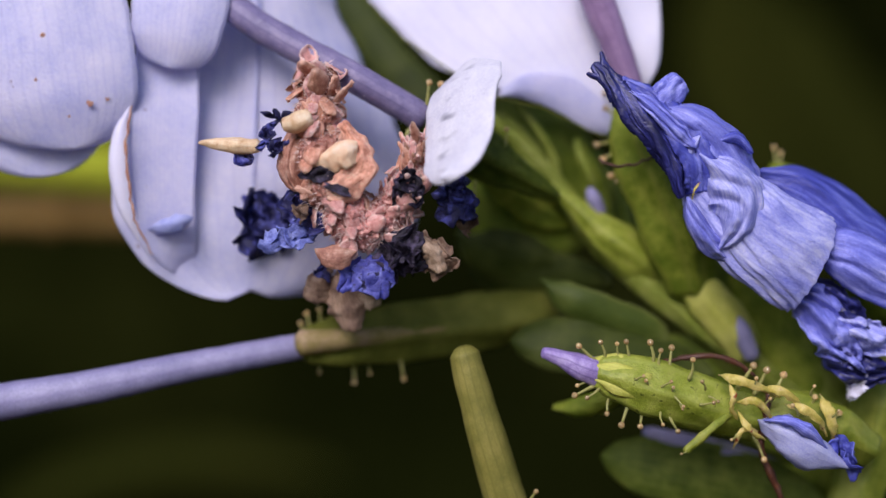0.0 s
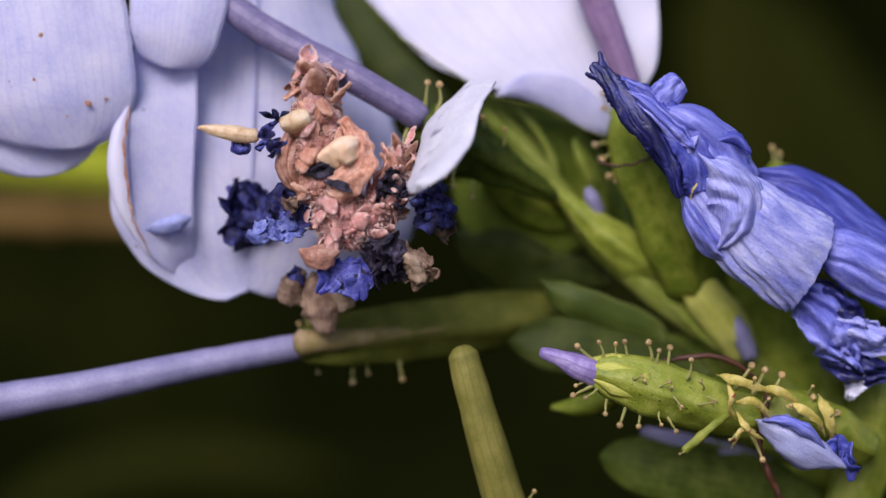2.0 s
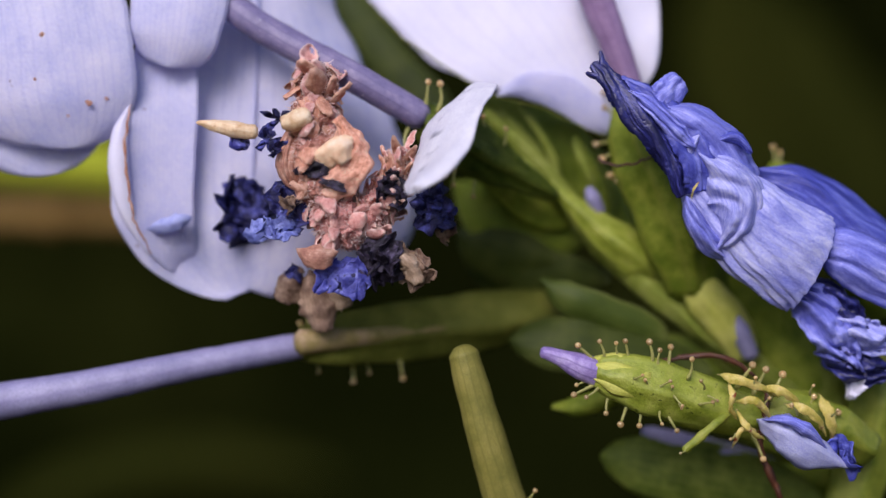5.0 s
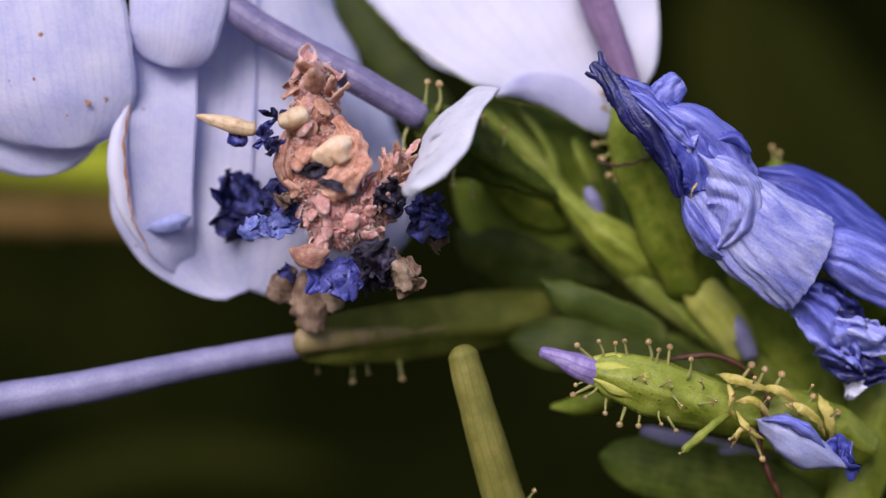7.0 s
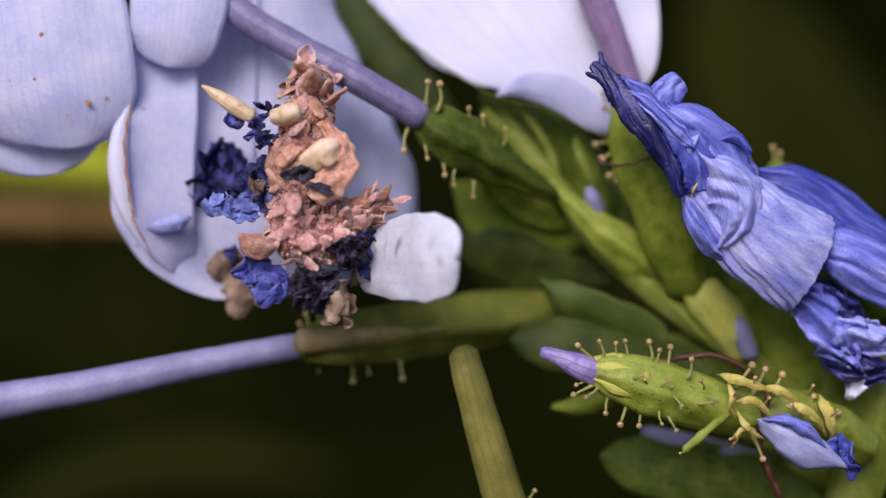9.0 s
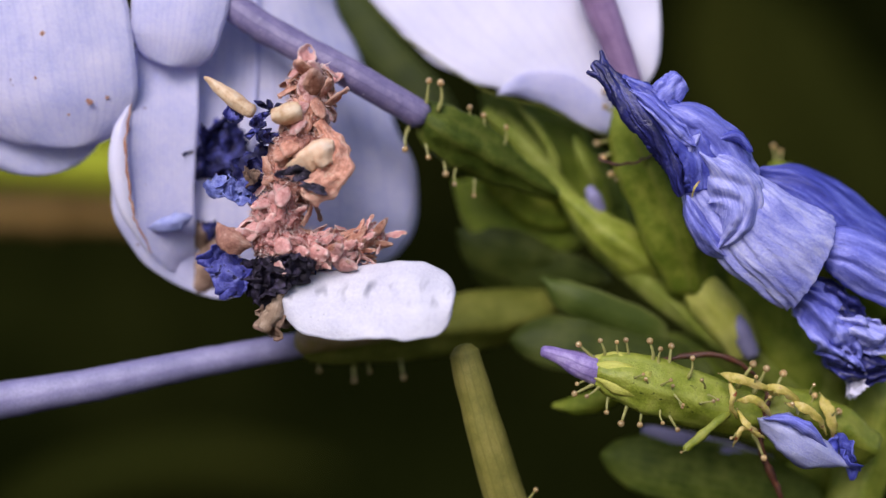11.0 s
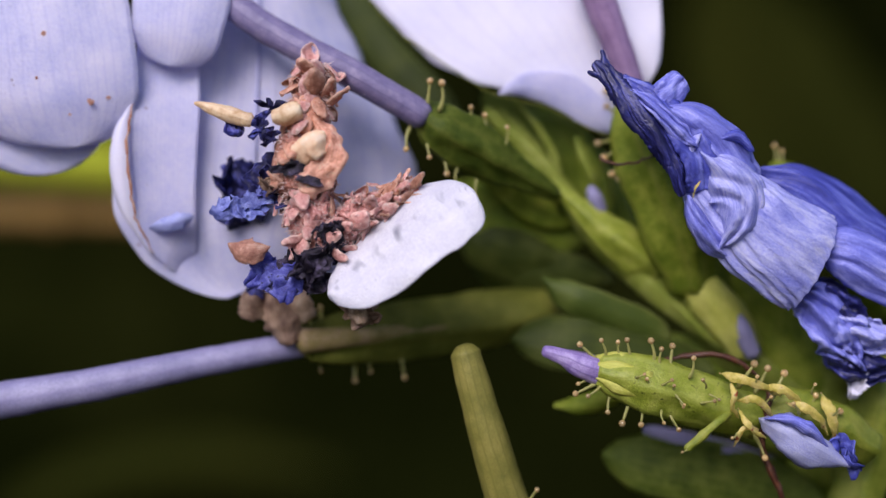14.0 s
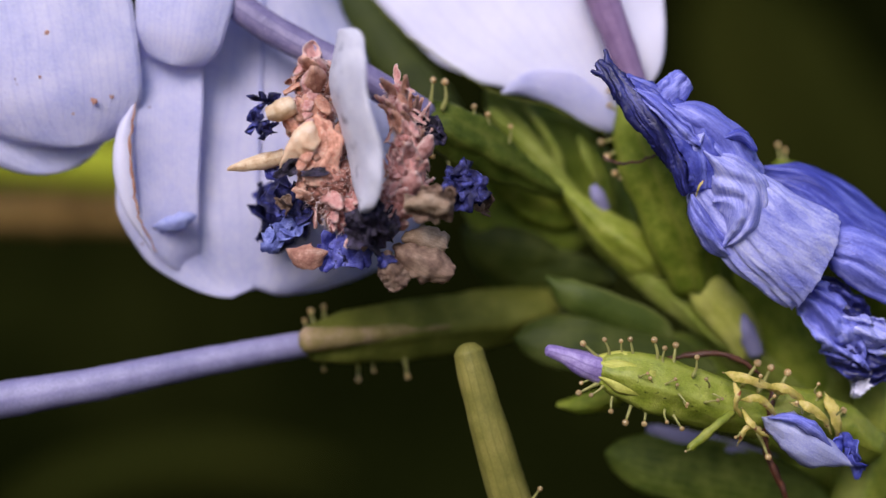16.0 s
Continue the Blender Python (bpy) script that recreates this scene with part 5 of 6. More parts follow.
flap = scrap("petal", blade([(14 * PX, 0.2, 56 * PX), (-2 * PX, 0.0, 24 * PX), (-8 * PX, -0.1, -18 * PX), (6 * PX, 0.2, -58 * PX)], [12 * PX, 20 * PX, 22 * PX, 12 * PX],
                            [16 * PX, 26 * PX, 28 * PX, 20 * PX], cup=0.5, wave=0.1, wave_size=0.9, tip=0.12, base=0.2, thick=0.04, frill=0.1, nv=31, nu=30, seed=95,
                            ridge=0.06, ridge_size=0.5, folds=(0.2, 1.5, 0.06)), ROSE_FLAP, "ribbed rosy flap")
blue_clump = scrap("scrap", clump(104 * PX, 108 * PX, 41, 9, 0.5, deep=0.6, size=1.0), BLUE_DARK, "large dark navy shrivelled petal")
sub("scrap", clump(80 * PX, 50 * PX, 42, 2, 0.4, shift=(-12 * PX, -0.4, 42 * PX), deep=0.2), BLUE_DRY, blue_clump, "blue edge of the shrivelled petal")
brown_blue = scrap("scrap", clump(80 * PX, 76 * PX, 43, 5, 0.4, deep=0.4), BLUE_DARK, "dark violet shrivelled scrap")
sub("scrap", clump(40 * PX, 44 * PX, 44, 3, 0.25, shift=(8 * PX, -0.5, -4 * PX), deep=0.15), GREYBROWN, brown_blue, "brown fleck")
blue_light = scrap("scrap", clump(62 * PX, 40 * PX, 45, 3, 0.36, size=1.2, shift=(-42 * PX, 0, -10 * PX), deep=0.2), BLUE_LIGHT, "light blue crumpled petal")
sub("scrap", clump(78 * PX, 54 * PX, 46, 3, 0.36, size=1.2, shift=(8 * PX, -0.1, 6 * PX), deep=0.2), BLUE_LIGHT, blue_light, "light blue crumpled middle")
sub("scrap", clump(74 * PX, 54 * PX, 146, 3, 0.36, size=1.2, shift=(58 * PX, 0, 22 * PX), deep=0.2), BLUE_LIGHT, blue_light, "light blue crumpled end")
shell = scrap("husk", blade([(-34 * PX, 0.2, 8 * PX), (-14 * PX, -0.2, 2 * PX), (12 * PX, -0.3, -2 * PX), (36 * PX, 0.1, 4 * PX)], [12 * PX, 22 * PX, 24 * PX, 14 * PX], [10 * PX, 20 * PX, 24 * PX, 14 * PX],
                            cup=0.3, wave=0.16, wave_size=0.7, ridge=0.06, tip=0.4, base=0.4, square=2.0, thick=0.04, frill=0.12, nu=32, nv=23, seed=85, face=(0, -1, 0.2)), ROSE_FLAP, "cupped rosy-buff husk")
low_petal = scrap("petal", blade([(-10 * PX, 0.3, 44 * PX), (-4 * PX, -0.1, 12 * PX), (8 * PX, 0, -24 * PX), (20 * PX, 0.3, -66 * PX)], [10 * PX, 30 * PX, 38 * PX, 22 * PX], [10 * PX, 28 * PX, 36 * PX, 14 * PX],
                                 cup=0.5, wave=0.25, wave_size=0.9, ridge=0.12, ridge_size=0.7, tip=0.05, square=4.0, thick=0.04, frill=0.25, nu=34, nv=23, seed=86), GREYBROWN, "grey-brown dry petal")
sub("petal", blade([(-24 * PX, 0.2, 46 * PX), (-42 * PX, -0.1, 20 * PX), (-52 * PX, 0.2, -16 * PX)], [8 * PX, 24 * PX, 24 * PX], cup=0.4, wave=0.2, wave_size=0.9, ridge=0.12,
                   tip=0.05, square=4.0, thick=0.04, frill=0.2, nu=30, nv=21, seed=87), GREYBROWN, low_petal, "grey-brown dry petal")
sub("petal", blade([(10 * PX, 0.4, 40 * PX), (34 * PX, 0.1, 10 * PX), (48 * PX, 0.3, -26 * PX)], [8 * PX, 22 * PX, 22 * PX], cup=0.4, wave=0.2, wave_size=0.9, ridge=0.12,
                   tip=0.05, square=4.0, thick=0.04, frill=0.2, nu=30, nv=21, seed=89), BUFF, low_petal, "buff dry petal")
sub("scrap", clump(46 * PX, 30 * PX, 88, 3, 0.25, shift=(-36 * PX, -0.2, 44 * PX), deep=0.2), BLUE_DARK, low_petal, "dark blue scrap")
blue_low = scrap("scrap", clump(92 * PX, 74 * PX, 47, 4, 0.42, deep=0.3, size=1.3), BLUE_DRY, "vivid blue crumpled petal")
dark_right = scrap("scrap", clump(92 * PX, 92 * PX, 48, 7, 0.45, deep=0.5), BLACKISH, "blackish violet shrivelled scrap")
grey_right = scrap("scrap", clump(84 * PX, 78 * PX, 49, 5, 0.4, deep=0.4), GREYBROWN, "grey-brown shrivelled scrap")
navy_right = scrap("scrap", clump(70 * PX, 74 * PX, 50, 6, 0.45, deep=0.5), BLUE_DARK, "navy shrivelled scrap")
sub("petal", blade([(-34 * PX, -0.5, 36 * PX), (-6 * PX, -0.8, 14 * PX), (14 * PX, -0.7, -22 * PX)], [8 * PX, 19 * PX, 15 * PX], cup=0.5, wave=0.25, wave_size=0.7, ridge=0.12, tip=0.05,
                   square=4.0, thick=0.04, frill=0.25, nv=21, seed=92), BUFF, grey_right, "buff dry petal")
sub("scrap", clump(50 * PX, 40 * PX, 51, 2, 0.3, shift=(24 * PX, 0.4, -34 * PX), deep=0.1), GREYBROWN, navy_right, "tan scrap")
head_dark = scrap("scrap", clump(60 * PX, 60 * PX, 52, 5, 0.35, size=0.6, deep=0.4), BLACKISH, "blackish scrap near the head")
white_piece = scrap("petal", blade([(-4 * PX, -0.18, -150 * PX), (0, 0.15, -60 * PX), (0, -0.12, 60 * PX), (6 * PX, 0.30, 150 * PX)],
                                   [44 * PX, 62 * PX, 73 * PX, 72 * PX, 55 * PX], [40 * PX, 62 * PX, 72 * PX, 74 * PX, 56 * PX], cup=0.3, wave=0.22, wave_size=1.6, tip=0.15, base=0.22, square=3.0,
                                   seed=90, nu=56, nv=31, thick=0.10, frill=0.09, ridge=0.035, ridge_size=0.9), PIECE_WHITE, "white bleached petal piece with grey marks")


def hung(p, turn=0, pitch=0, twist=0):
    """A pose under the caterpillar from a place in mm, a turn in the upright plane, a pitch and a twist in degrees."""
    place = Vector(p) * MM - caterpillar.location
    return Matrix.Translation(place) @ pose(0, 0, 0, 0, turn, 0) @ pose(0, 0, 0, pitch, 0, 0) @ pose(0, 0, 0, 0, 0, twist)


SPINE_TIMES = [0.0, 0.5, 1.0, 1.5, 2.0, 4.0, 6.5, 7.5, 8.5, 9.2, 10.3, 11.5, 12.5, 13.5, 14.5, 15.3, 15.5, 15.7, 15.8, 15.9, 15.95, 16.0]


def motions():
    joints = [
        [(-5.78, -0.60, 7.68), (-5.78, -0.60, 7.68), (-5.78, -0.60, 7.68), (-5.78, -0.60, 7.68), (-5.78, -0.60, 7.68), (-5.78, -0.60, 7.68), (-5.82, -0.60, 7.68), (-5.83, -0.60, 7.68), (-5.91, -0.60, 7.60), (-5.99, -0.60, 7.60), (-5.99, -0.60, 7.60), (-5.99, -0.60, 7.60), (-5.96, -0.60, 7.60), (-5.91, -0.60, 7.68), (-5.96, -0.60, 7.63), (-5.96, -0.60, 7.68), (-5.96, -0.60, 7.68), (-5.96, -0.60, 7.70), (-5.96, -0.60, 7.70), (-5.96, -0.60, 7.70), (-5.96, -0.60, 7.72), (-5.96, -0.60, 7.73)],
        [(-5.53, -1.40, 5.18), (-5.57, -1.40, 5.18), (-5.61, -1.40, 5.18), (-5.59, -1.40, 5.18), (-5.64, -1.40, 5.18), (-5.66, -1.40, 5.18), (-5.74, -1.40, 5.18), (-5.78, -1.40, 5.18), (-6.03, -1.40, 5.18), (-6.15, -1.40, 5.18), (-6.15, -1.40, 5.18), (-6.15, -1.40, 5.18), (-6.15, -1.40, 5.18), (-6.03, -1.40, 5.18), (-6.23, -1.40, 5.18), (-6.10, -1.40, 5.18), (-6.10, -1.40, 5.18), (-5.98, -1.40, 5.18), (-5.98, -1.40, 5.18), (-5.98, -1.40, 5.18), (-5.98, -1.40, 5.18), (-5.98, -1.40, 5.18)],
        [(-4.91, -1.40, 2.77), (-4.95, -1.40, 2.77), (-4.99, -1.40, 2.77), (-4.96, -1.40, 2.77), (-5.02, -1.40, 2.77), (-5.03, -1.40, 2.77), (-5.26, -1.40, 2.77), (-5.36, -1.40, 2.77), (-5.78, -1.40, 2.77), (-6.40, -1.40, 2.77), (-6.58, -1.40, 2.89), (-6.65, -1.40, 3.01), (-6.53, -1.40, 2.77), (-6.15, -1.40, 3.01), (-6.23, -1.40, 2.77), (-5.61, -1.40, 2.52), (-5.61, -1.40, 2.52), (-5.23, -1.40, 2.52), (-5.23, -1.40, 2.52), (-5.48, -1.40, 2.52), (-5.27, -1.40, 2.73), (-5.23, -1.40, 2.77)],
        [(-3.87, -1.30, 1.02), (-4.06, -1.30, 1.02), (-4.27, -1.30, 1.02), (-4.15, -1.30, 1.02), (-4.43, -1.30, 1.02), (-4.49, -1.30, 1.02), (-4.76, -1.30, 1.02), (-4.87, -1.30, 1.02), (-5.49, -1.30, 1.02), (-6.99, -1.30, 0.65), (-7.36, -1.30, 0.72), (-7.74, -1.30, 0.77), (-7.49, -1.30, 0.52), (-5.99, -1.30, 0.77), (-5.49, -1.30, 0.90), (-4.49, -1.30, 1.02), (-4.62, -1.30, 1.02), (-3.99, -1.30, 1.02), (-3.99, -1.30, 1.02), (-4.49, -1.30, 1.02), (-3.96, -1.30, 1.24), (-3.87, -1.30, 1.27)],
        [(-2.60, -1.20, 1.53), (-2.79, -1.20, 1.56), (-3.01, -1.20, 1.61), (-2.88, -1.20, 1.58), (-3.16, -1.20, 1.64), (-3.23, -1.20, 1.65), (-3.49, -1.20, 1.56), (-3.60, -1.20, 1.53), (-4.35, -1.20, 1.03), (-5.85, -1.20, 0.28), (-6.23, -1.20, 0.08), (-6.60, -1.20, 0.03), (-6.35, -1.20, 0.03), (-4.85, -1.20, 0.65), (-4.60, -1.20, 1.03), (-3.60, -1.20, 1.28), (-3.60, -1.20, 1.28), (-2.30, -2.40, 1.74), (-2.30, -2.40, 1.74), (-3.48, -1.20, 1.53), (-2.47, -2.40, 2.01), (-2.30, -2.40, 2.11)],
        [(-1.73, -1.20, 2.78), (-1.91, -1.20, 2.74), (-2.13, -1.20, 2.69), (-2.01, -1.20, 2.72), (-2.29, -1.20, 2.66), (-2.35, -1.20, 2.65), (-2.62, -1.20, 2.47), (-2.73, -1.20, 2.40), (-3.35, -1.20, 1.78), (-4.60, -1.20, 1.03), (-4.73, -1.20, 0.15), (-4.85, -1.20, -0.10), (-4.60, -1.20, 0.78), (-3.35, -1.20, 1.40), (-3.10, -1.20, 2.53), (-2.35, -1.20, 3.78), (-2.48, -1.20, 3.53), (-1.44, -2.40, 4.19), (-1.44, -2.40, 4.19), (-2.48, -1.20, 3.78), (-1.80, -2.40, 4.22), (-1.69, -2.40, 4.31)],
        [(-1.15, -1.20, 4.78), (-1.40, -1.20, 4.59), (-1.69, -1.20, 4.37), (-1.52, -1.20, 4.49), (-1.89, -1.20, 4.21), (-1.98, -1.20, 4.15), (-1.98, -1.20, 3.79), (-1.98, -1.20, 3.65), (-2.10, -1.20, 2.78), (-2.98, -1.20, 1.78), (-2.98, -1.20, 0.90), (-3.10, -1.20, 0.40), (-2.85, -1.20, 1.28), (-1.35, -1.20, 2.02), (-1.60, -1.20, 3.78), (-1.35, -1.20, 6.03), (-1.48, -1.20, 5.65), (-2.30, -2.40, 6.88), (-2.30, -2.40, 6.88), (-1.85, -1.20, 6.03), (-2.23, -2.40, 6.63), (-2.30, -2.40, 6.76)],
    ]
    for i, seg in enumerate(SEGMENTS):
        rows = []
        for k, t in enumerate(SPINE_TIMES):
            pts = [j[k] for j in joints]
            u = 0.02 + 0.94 * i / (len(SEGMENTS) - 1)
            d = glide(pts, u + 0.03) - glide(pts, u - 0.03)
            rows.append((t, hung(glide(pts, u), math.degrees(math.atan2(d.x, d.z)))))
        walk(seg, rows)
    walk(anther, [
        (0, hung((-8.33, -1.00, 4.62), 3)), (0.5, hung((-8.30, -1.00, 4.77), 5)), (1, hung((-8.33, -1.00, 4.94), 7)), (1.5, hung((-8.18, -1.00, 4.82), 5)),
        (2, hung((-8.33, -1.00, 5.07), 8)), (4, hung((-8.42, -1.00, 5.22), 9)), (6.5, hung((-8.40, -1.00, 5.24), 10)), (7, hung((-8.43, -1.00, 5.34), 13)),
        (7.5, hung((-8.48, -1.00, 5.49), 16)), (8, hung((-8.45, -1.00, 5.64), 20)), (8.5, hung((-8.43, -1.00, 5.69), 24)), (9, hung((-8.50, -1.00, 5.92), 31)),
        (11.5, hung((-8.57, -1.00, 6.12), 36)), (12, hung((-8.59, -1.00, 6.17), 36)), (12.5, hung((-8.49, -1.00, 6.12), 34)), (13, hung((-8.54, -1.00, 6.00), 30)),
        (13.5, hung((-8.58, -1.00, 5.67), 23)), (14, hung((-8.67, -1.00, 5.69), 17)), (14.5, hung((-8.74, -1.00, 5.56), 13)), (15, hung((-8.49, -1.00, 5.17), 12)),
        (15.3, hung((-7.90, -1.00, 4.59), 9)), (15.5, hung((-8.05, -1.00, 4.59), 8)), (15.7, hung((-7.58, -1.00, 4.26), 4)), (15.8, hung((-7.60, -1.00, 4.26), 4)),
        (15.9, hung((-7.66, -1.00, 4.40), 4)), (15.95, hung((-7.37, -1.00, 4.13), -11.3)), (16, hung((-7.32, -1.00, 4.08), -14)),
    ])
    walk(stub_dark, [
        (0, hung((-7.68, -2.30, 5.15), 0)), (4, hung((-7.64, -2.30, 5.13), 0)), (7.5, hung((-7.75, -2.30, 5.23), 2)), (8.5, hung((-7.90, -2.30, 5.42), 5)),
        (9.2, hung((-8.10, -2.30, 5.52), 8)), (11.5, hung((-8.06, -2.30, 5.54), 8)), (12.5, hung((-8.11, -2.30, 5.62), 8)), (13.5, hung((-8.02, -2.30, 5.50), 5)),
        (14.5, hung((-8.06, -2.30, 5.65), 0)), (15.5, hung((-8.12, -2.30, 5.69), 0)), (16, hung((-8.39, -2.30, 5.78), -5)),
    ])
    walk(stub, [
        (0, hung((-6.41, -2.50, 5.48), 0)), (4, hung((-6.42, -2.50, 5.53), 0)), (7.5, hung((-6.53, -2.50, 5.65), 0)), (8.5, hung((-6.75, -2.50, 5.75), 3)),
        (9.2, hung((-6.90, -2.50, 5.77), 5)), (11.5, hung((-6.86, -2.50, 5.77), 5)), (12.5, hung((-6.86, -2.50, 5.79), 5)), (13.5, hung((-6.85, -2.50, 5.72), 0)),
        (14.5, hung((-6.96, -2.50, 5.78), 0)), (15.5, hung((-6.97, -2.50, 5.82), 0)), (16, hung((-7.29, -2.50, 5.90), -5)),
    ])
    walk(husk, [
        (0, hung((-4.81, -2.60, 4.15), 0)), (0.5, hung((-4.78, -2.60, 4.20), 0)), (1.5, hung((-4.69, -2.60, 4.34), 0)), (4, hung((-4.94, -2.60, 4.32), 0)),
        (7, hung((-4.98, -2.60, 4.34), 0)), (8, hung((-5.10, -2.60, 4.30), 0)), (8.5, hung((-5.42, -2.60, 4.27), -2)), (9.2, hung((-5.59, -2.60, 4.17), -2)),
        (11.5, hung((-5.84, -2.60, 4.12), 0)), (12.5, hung((-5.72, -2.60, 4.08), -4)), (13.5, hung((-6.00, -2.60, 4.34), -4)), (14.5, hung((-6.41, -2.60, 4.45), -6)),
        (15, hung((-6.65, -2.60, 4.30), -6)), (15.3, hung((-6.71, -2.60, 4.30), -6)), (15.7, hung((-6.64, -2.60, 4.53), -10)), (15.8, hung((-6.66, -2.60, 4.53), -10)),
        (15.95, hung((-6.60, -2.60, 4.53), -22.75)), (16, hung((-6.59, -2.60, 4.53), -25)),
    ])
    walk(flap, [
        (0, hung((-6.60, -2.10, 4.00), 0)), (4, hung((-6.62, -2.10, 4.05), 0)), (7.5, hung((-6.72, -2.10, 4.05), 2)), (9, hung((-7.05, -2.10, 3.95), 6)),
        (11.5, hung((-7.10, -2.10, 3.90), 8)), (13.5, hung((-6.95, -2.10, 3.95), 4)), (15, hung((-6.55, -1.90, 4.00), 0)), (16, hung((-6.20, -1.50, 4.10), -6)),
    ])
    walk(blue_clump, [
        (0, hung((-8.61, 2.00, 0.97), 0)), (0.5, hung((-8.85, 2.00, 1.04), 0)), (1, hung((-9.06, 2.00, 1.20), 0)), (1.5, hung((-8.85, 2.00, 1.10), 0)),
        (2, hung((-9.24, 2.00, 1.41), 0)), (4, hung((-9.46, 2.00, 1.54), 0)), (6.5, hung((-9.50, 2.00, 1.59), 0)), (7, hung((-9.61, 2.00, 1.80), 0)),
        (7.5, hung((-9.82, 2.00, 2.01), 2)), (8, hung((-10.08, 2.00, 2.27), 5)), (8.5, hung((-10.36, 2.00, 2.45), 8)), (9, hung((-10.63, 2.30, 3.29), 20)),
        (9.2, hung((-10.84, 2.40, 3.68), 24)), (11.5, hung((-10.77, 2.40, 4.36), 30)), (12.5, hung((-10.74, 2.40, 4.28), 28)), (13, hung((-10.30, 2.00, 3.63), 15)),
        (13.5, hung((-10.02, 2.00, 2.77), 5)), (14, hung((-9.62, 2.00, 2.32), 0)), (14.5, hung((-9.41, 2.00, 2.13), -5)), (15, hung((-8.71, 2.00, 1.57), -8)),
        (15.3, hung((-8.22, 2.00, 1.31), -10)), (15.5, hung((-8.38, 2.00, 1.31), -10)), (15.7, hung((-7.94, 2.00, 1.38), -12)), (15.8, hung((-7.96, 2.00, 1.38), -12)),
        (15.9, hung((-8.13, 2.00, 1.29), -12)), (15.95, hung((-7.96, 2.00, 1.25), -14.55)), (16, hung((-7.94, 2.00, 1.24), -15)),
    ])
    walk(brown_blue, [
        (0, hung((-6.37, -1.70, 1.91), 0)), (0.5, hung((-6.47, -1.70, 1.98), 0)), (1, hung((-6.59, -1.70, 2.08), 0)), (1.5, hung((-6.44, -1.70, 2.13), 0)),
        (2, hung((-6.74, -1.70, 2.23), 0)), (4, hung((-6.88, -1.70, 2.26), 0)), (6.5, hung((-6.92, -1.70, 2.31), 0)), (7.5, hung((-7.29, -1.70, 2.55), 0)),
        (8.5, hung((-7.78, -1.70, 2.88), 5)), (9.2, hung((-8.26, -1.70, 3.04), 15)), (11.5, hung((-8.42, -1.70, 3.45), 20)), (12.5, hung((-8.27, -1.70, 3.25), 20)),
        (13.5, hung((-7.98, -1.70, 3.07), 5)), (14.5, hung((-7.65, -1.70, 2.84), 0)), (15.3, hung((-7.26, -1.70, 2.13), -5)), (15.7, hung((-7.24, -1.70, 2.18), -5)),
        (15.8, hung((-7.26, -1.70, 2.17), -5)), (15.95, hung((-7.28, -1.70, 2.17), -9.25)), (16, hung((-7.29, -1.70, 2.17), -10)),
    ])
    walk(blue_light, [
        (0, hung((-6.34, -1.50, 0.75), -5)), (0.5, hung((-6.47, -1.50, 0.80), -3)), (1, hung((-6.62, -1.50, 0.95), 0)), (1.5, hung((-6.44, -1.50, 0.99), 0)),
        (2, hung((-6.74, -1.50, 1.04), 0)), (4, hung((-6.90, -1.50, 1.07), 0)), (6.5, hung((-6.94, -1.50, 1.09), 0)), (7.5, hung((-7.41, -1.50, 1.32), 2)),
        (8, hung((-7.66, -1.50, 1.42), 4)), (8.5, hung((-8.06, -1.50, 1.52), 6)), (9.2, hung((-8.83, -1.50, 1.96), 20)), (11.5, hung((-8.55, -1.50, 2.55), 20)),
        (12.5, hung((-8.35, -1.50, 1.75), 12)), (13.5, hung((-8.46, -1.50, 1.84), 5)), (14.5, hung((-8.34, -1.50, 1.98), 0)), (15, hung((-7.80, -1.50, 1.44), -5)),
        (15.3, hung((-7.46, -1.50, 1.14), -10)), (15.5, hung((-7.59, -1.50, 1.14), -10)), (15.7, hung((-7.27, -1.50, 0.94), -20)), (15.8, hung((-7.28, -1.50, 0.94), -20)),
        (15.95, hung((-6.90, -1.50, 1.15), -28.5)), (16, hung((-6.80, -1.50, 1.20), -30)),
    ])
    walk(shell, [
        (0, hung((-4.78, -2.30, -0.20), 0)), (0.5, hung((-4.86, -2.30, -0.25), 0)), (1, hung((-5.13, -2.30, -0.15), 0)), (1.5, hung((-4.88, -2.30, 0.05), 0)),
        (2, hung((-5.42, -2.30, -0.20), 0)), (4, hung((-5.53, -2.30, -0.22), 0)), (6.5, hung((-5.62, -2.30, -0.22), 0)), (7.5, hung((-6.23, -2.30, -0.12), 0)),
        (8.5, hung((-7.29, -2.30, 0.07), 5)), (9.2, hung((-8.42, -2.30, 0.31), 20)), (11.5, hung((-9.24, -2.30, 0.47), 30)), (12.5, hung((-8.92, -2.30, 0.17), 20)),
        (13.5, hung((-8.64, -2.30, 0.10), 5)), (14.5, hung((-8.35, -2.30, -0.28), 0)), (15.3, hung((-6.87, -2.30, -0.59), 0)), (16, hung((-6.18, -2.30, -0.31), 0)),
    ])
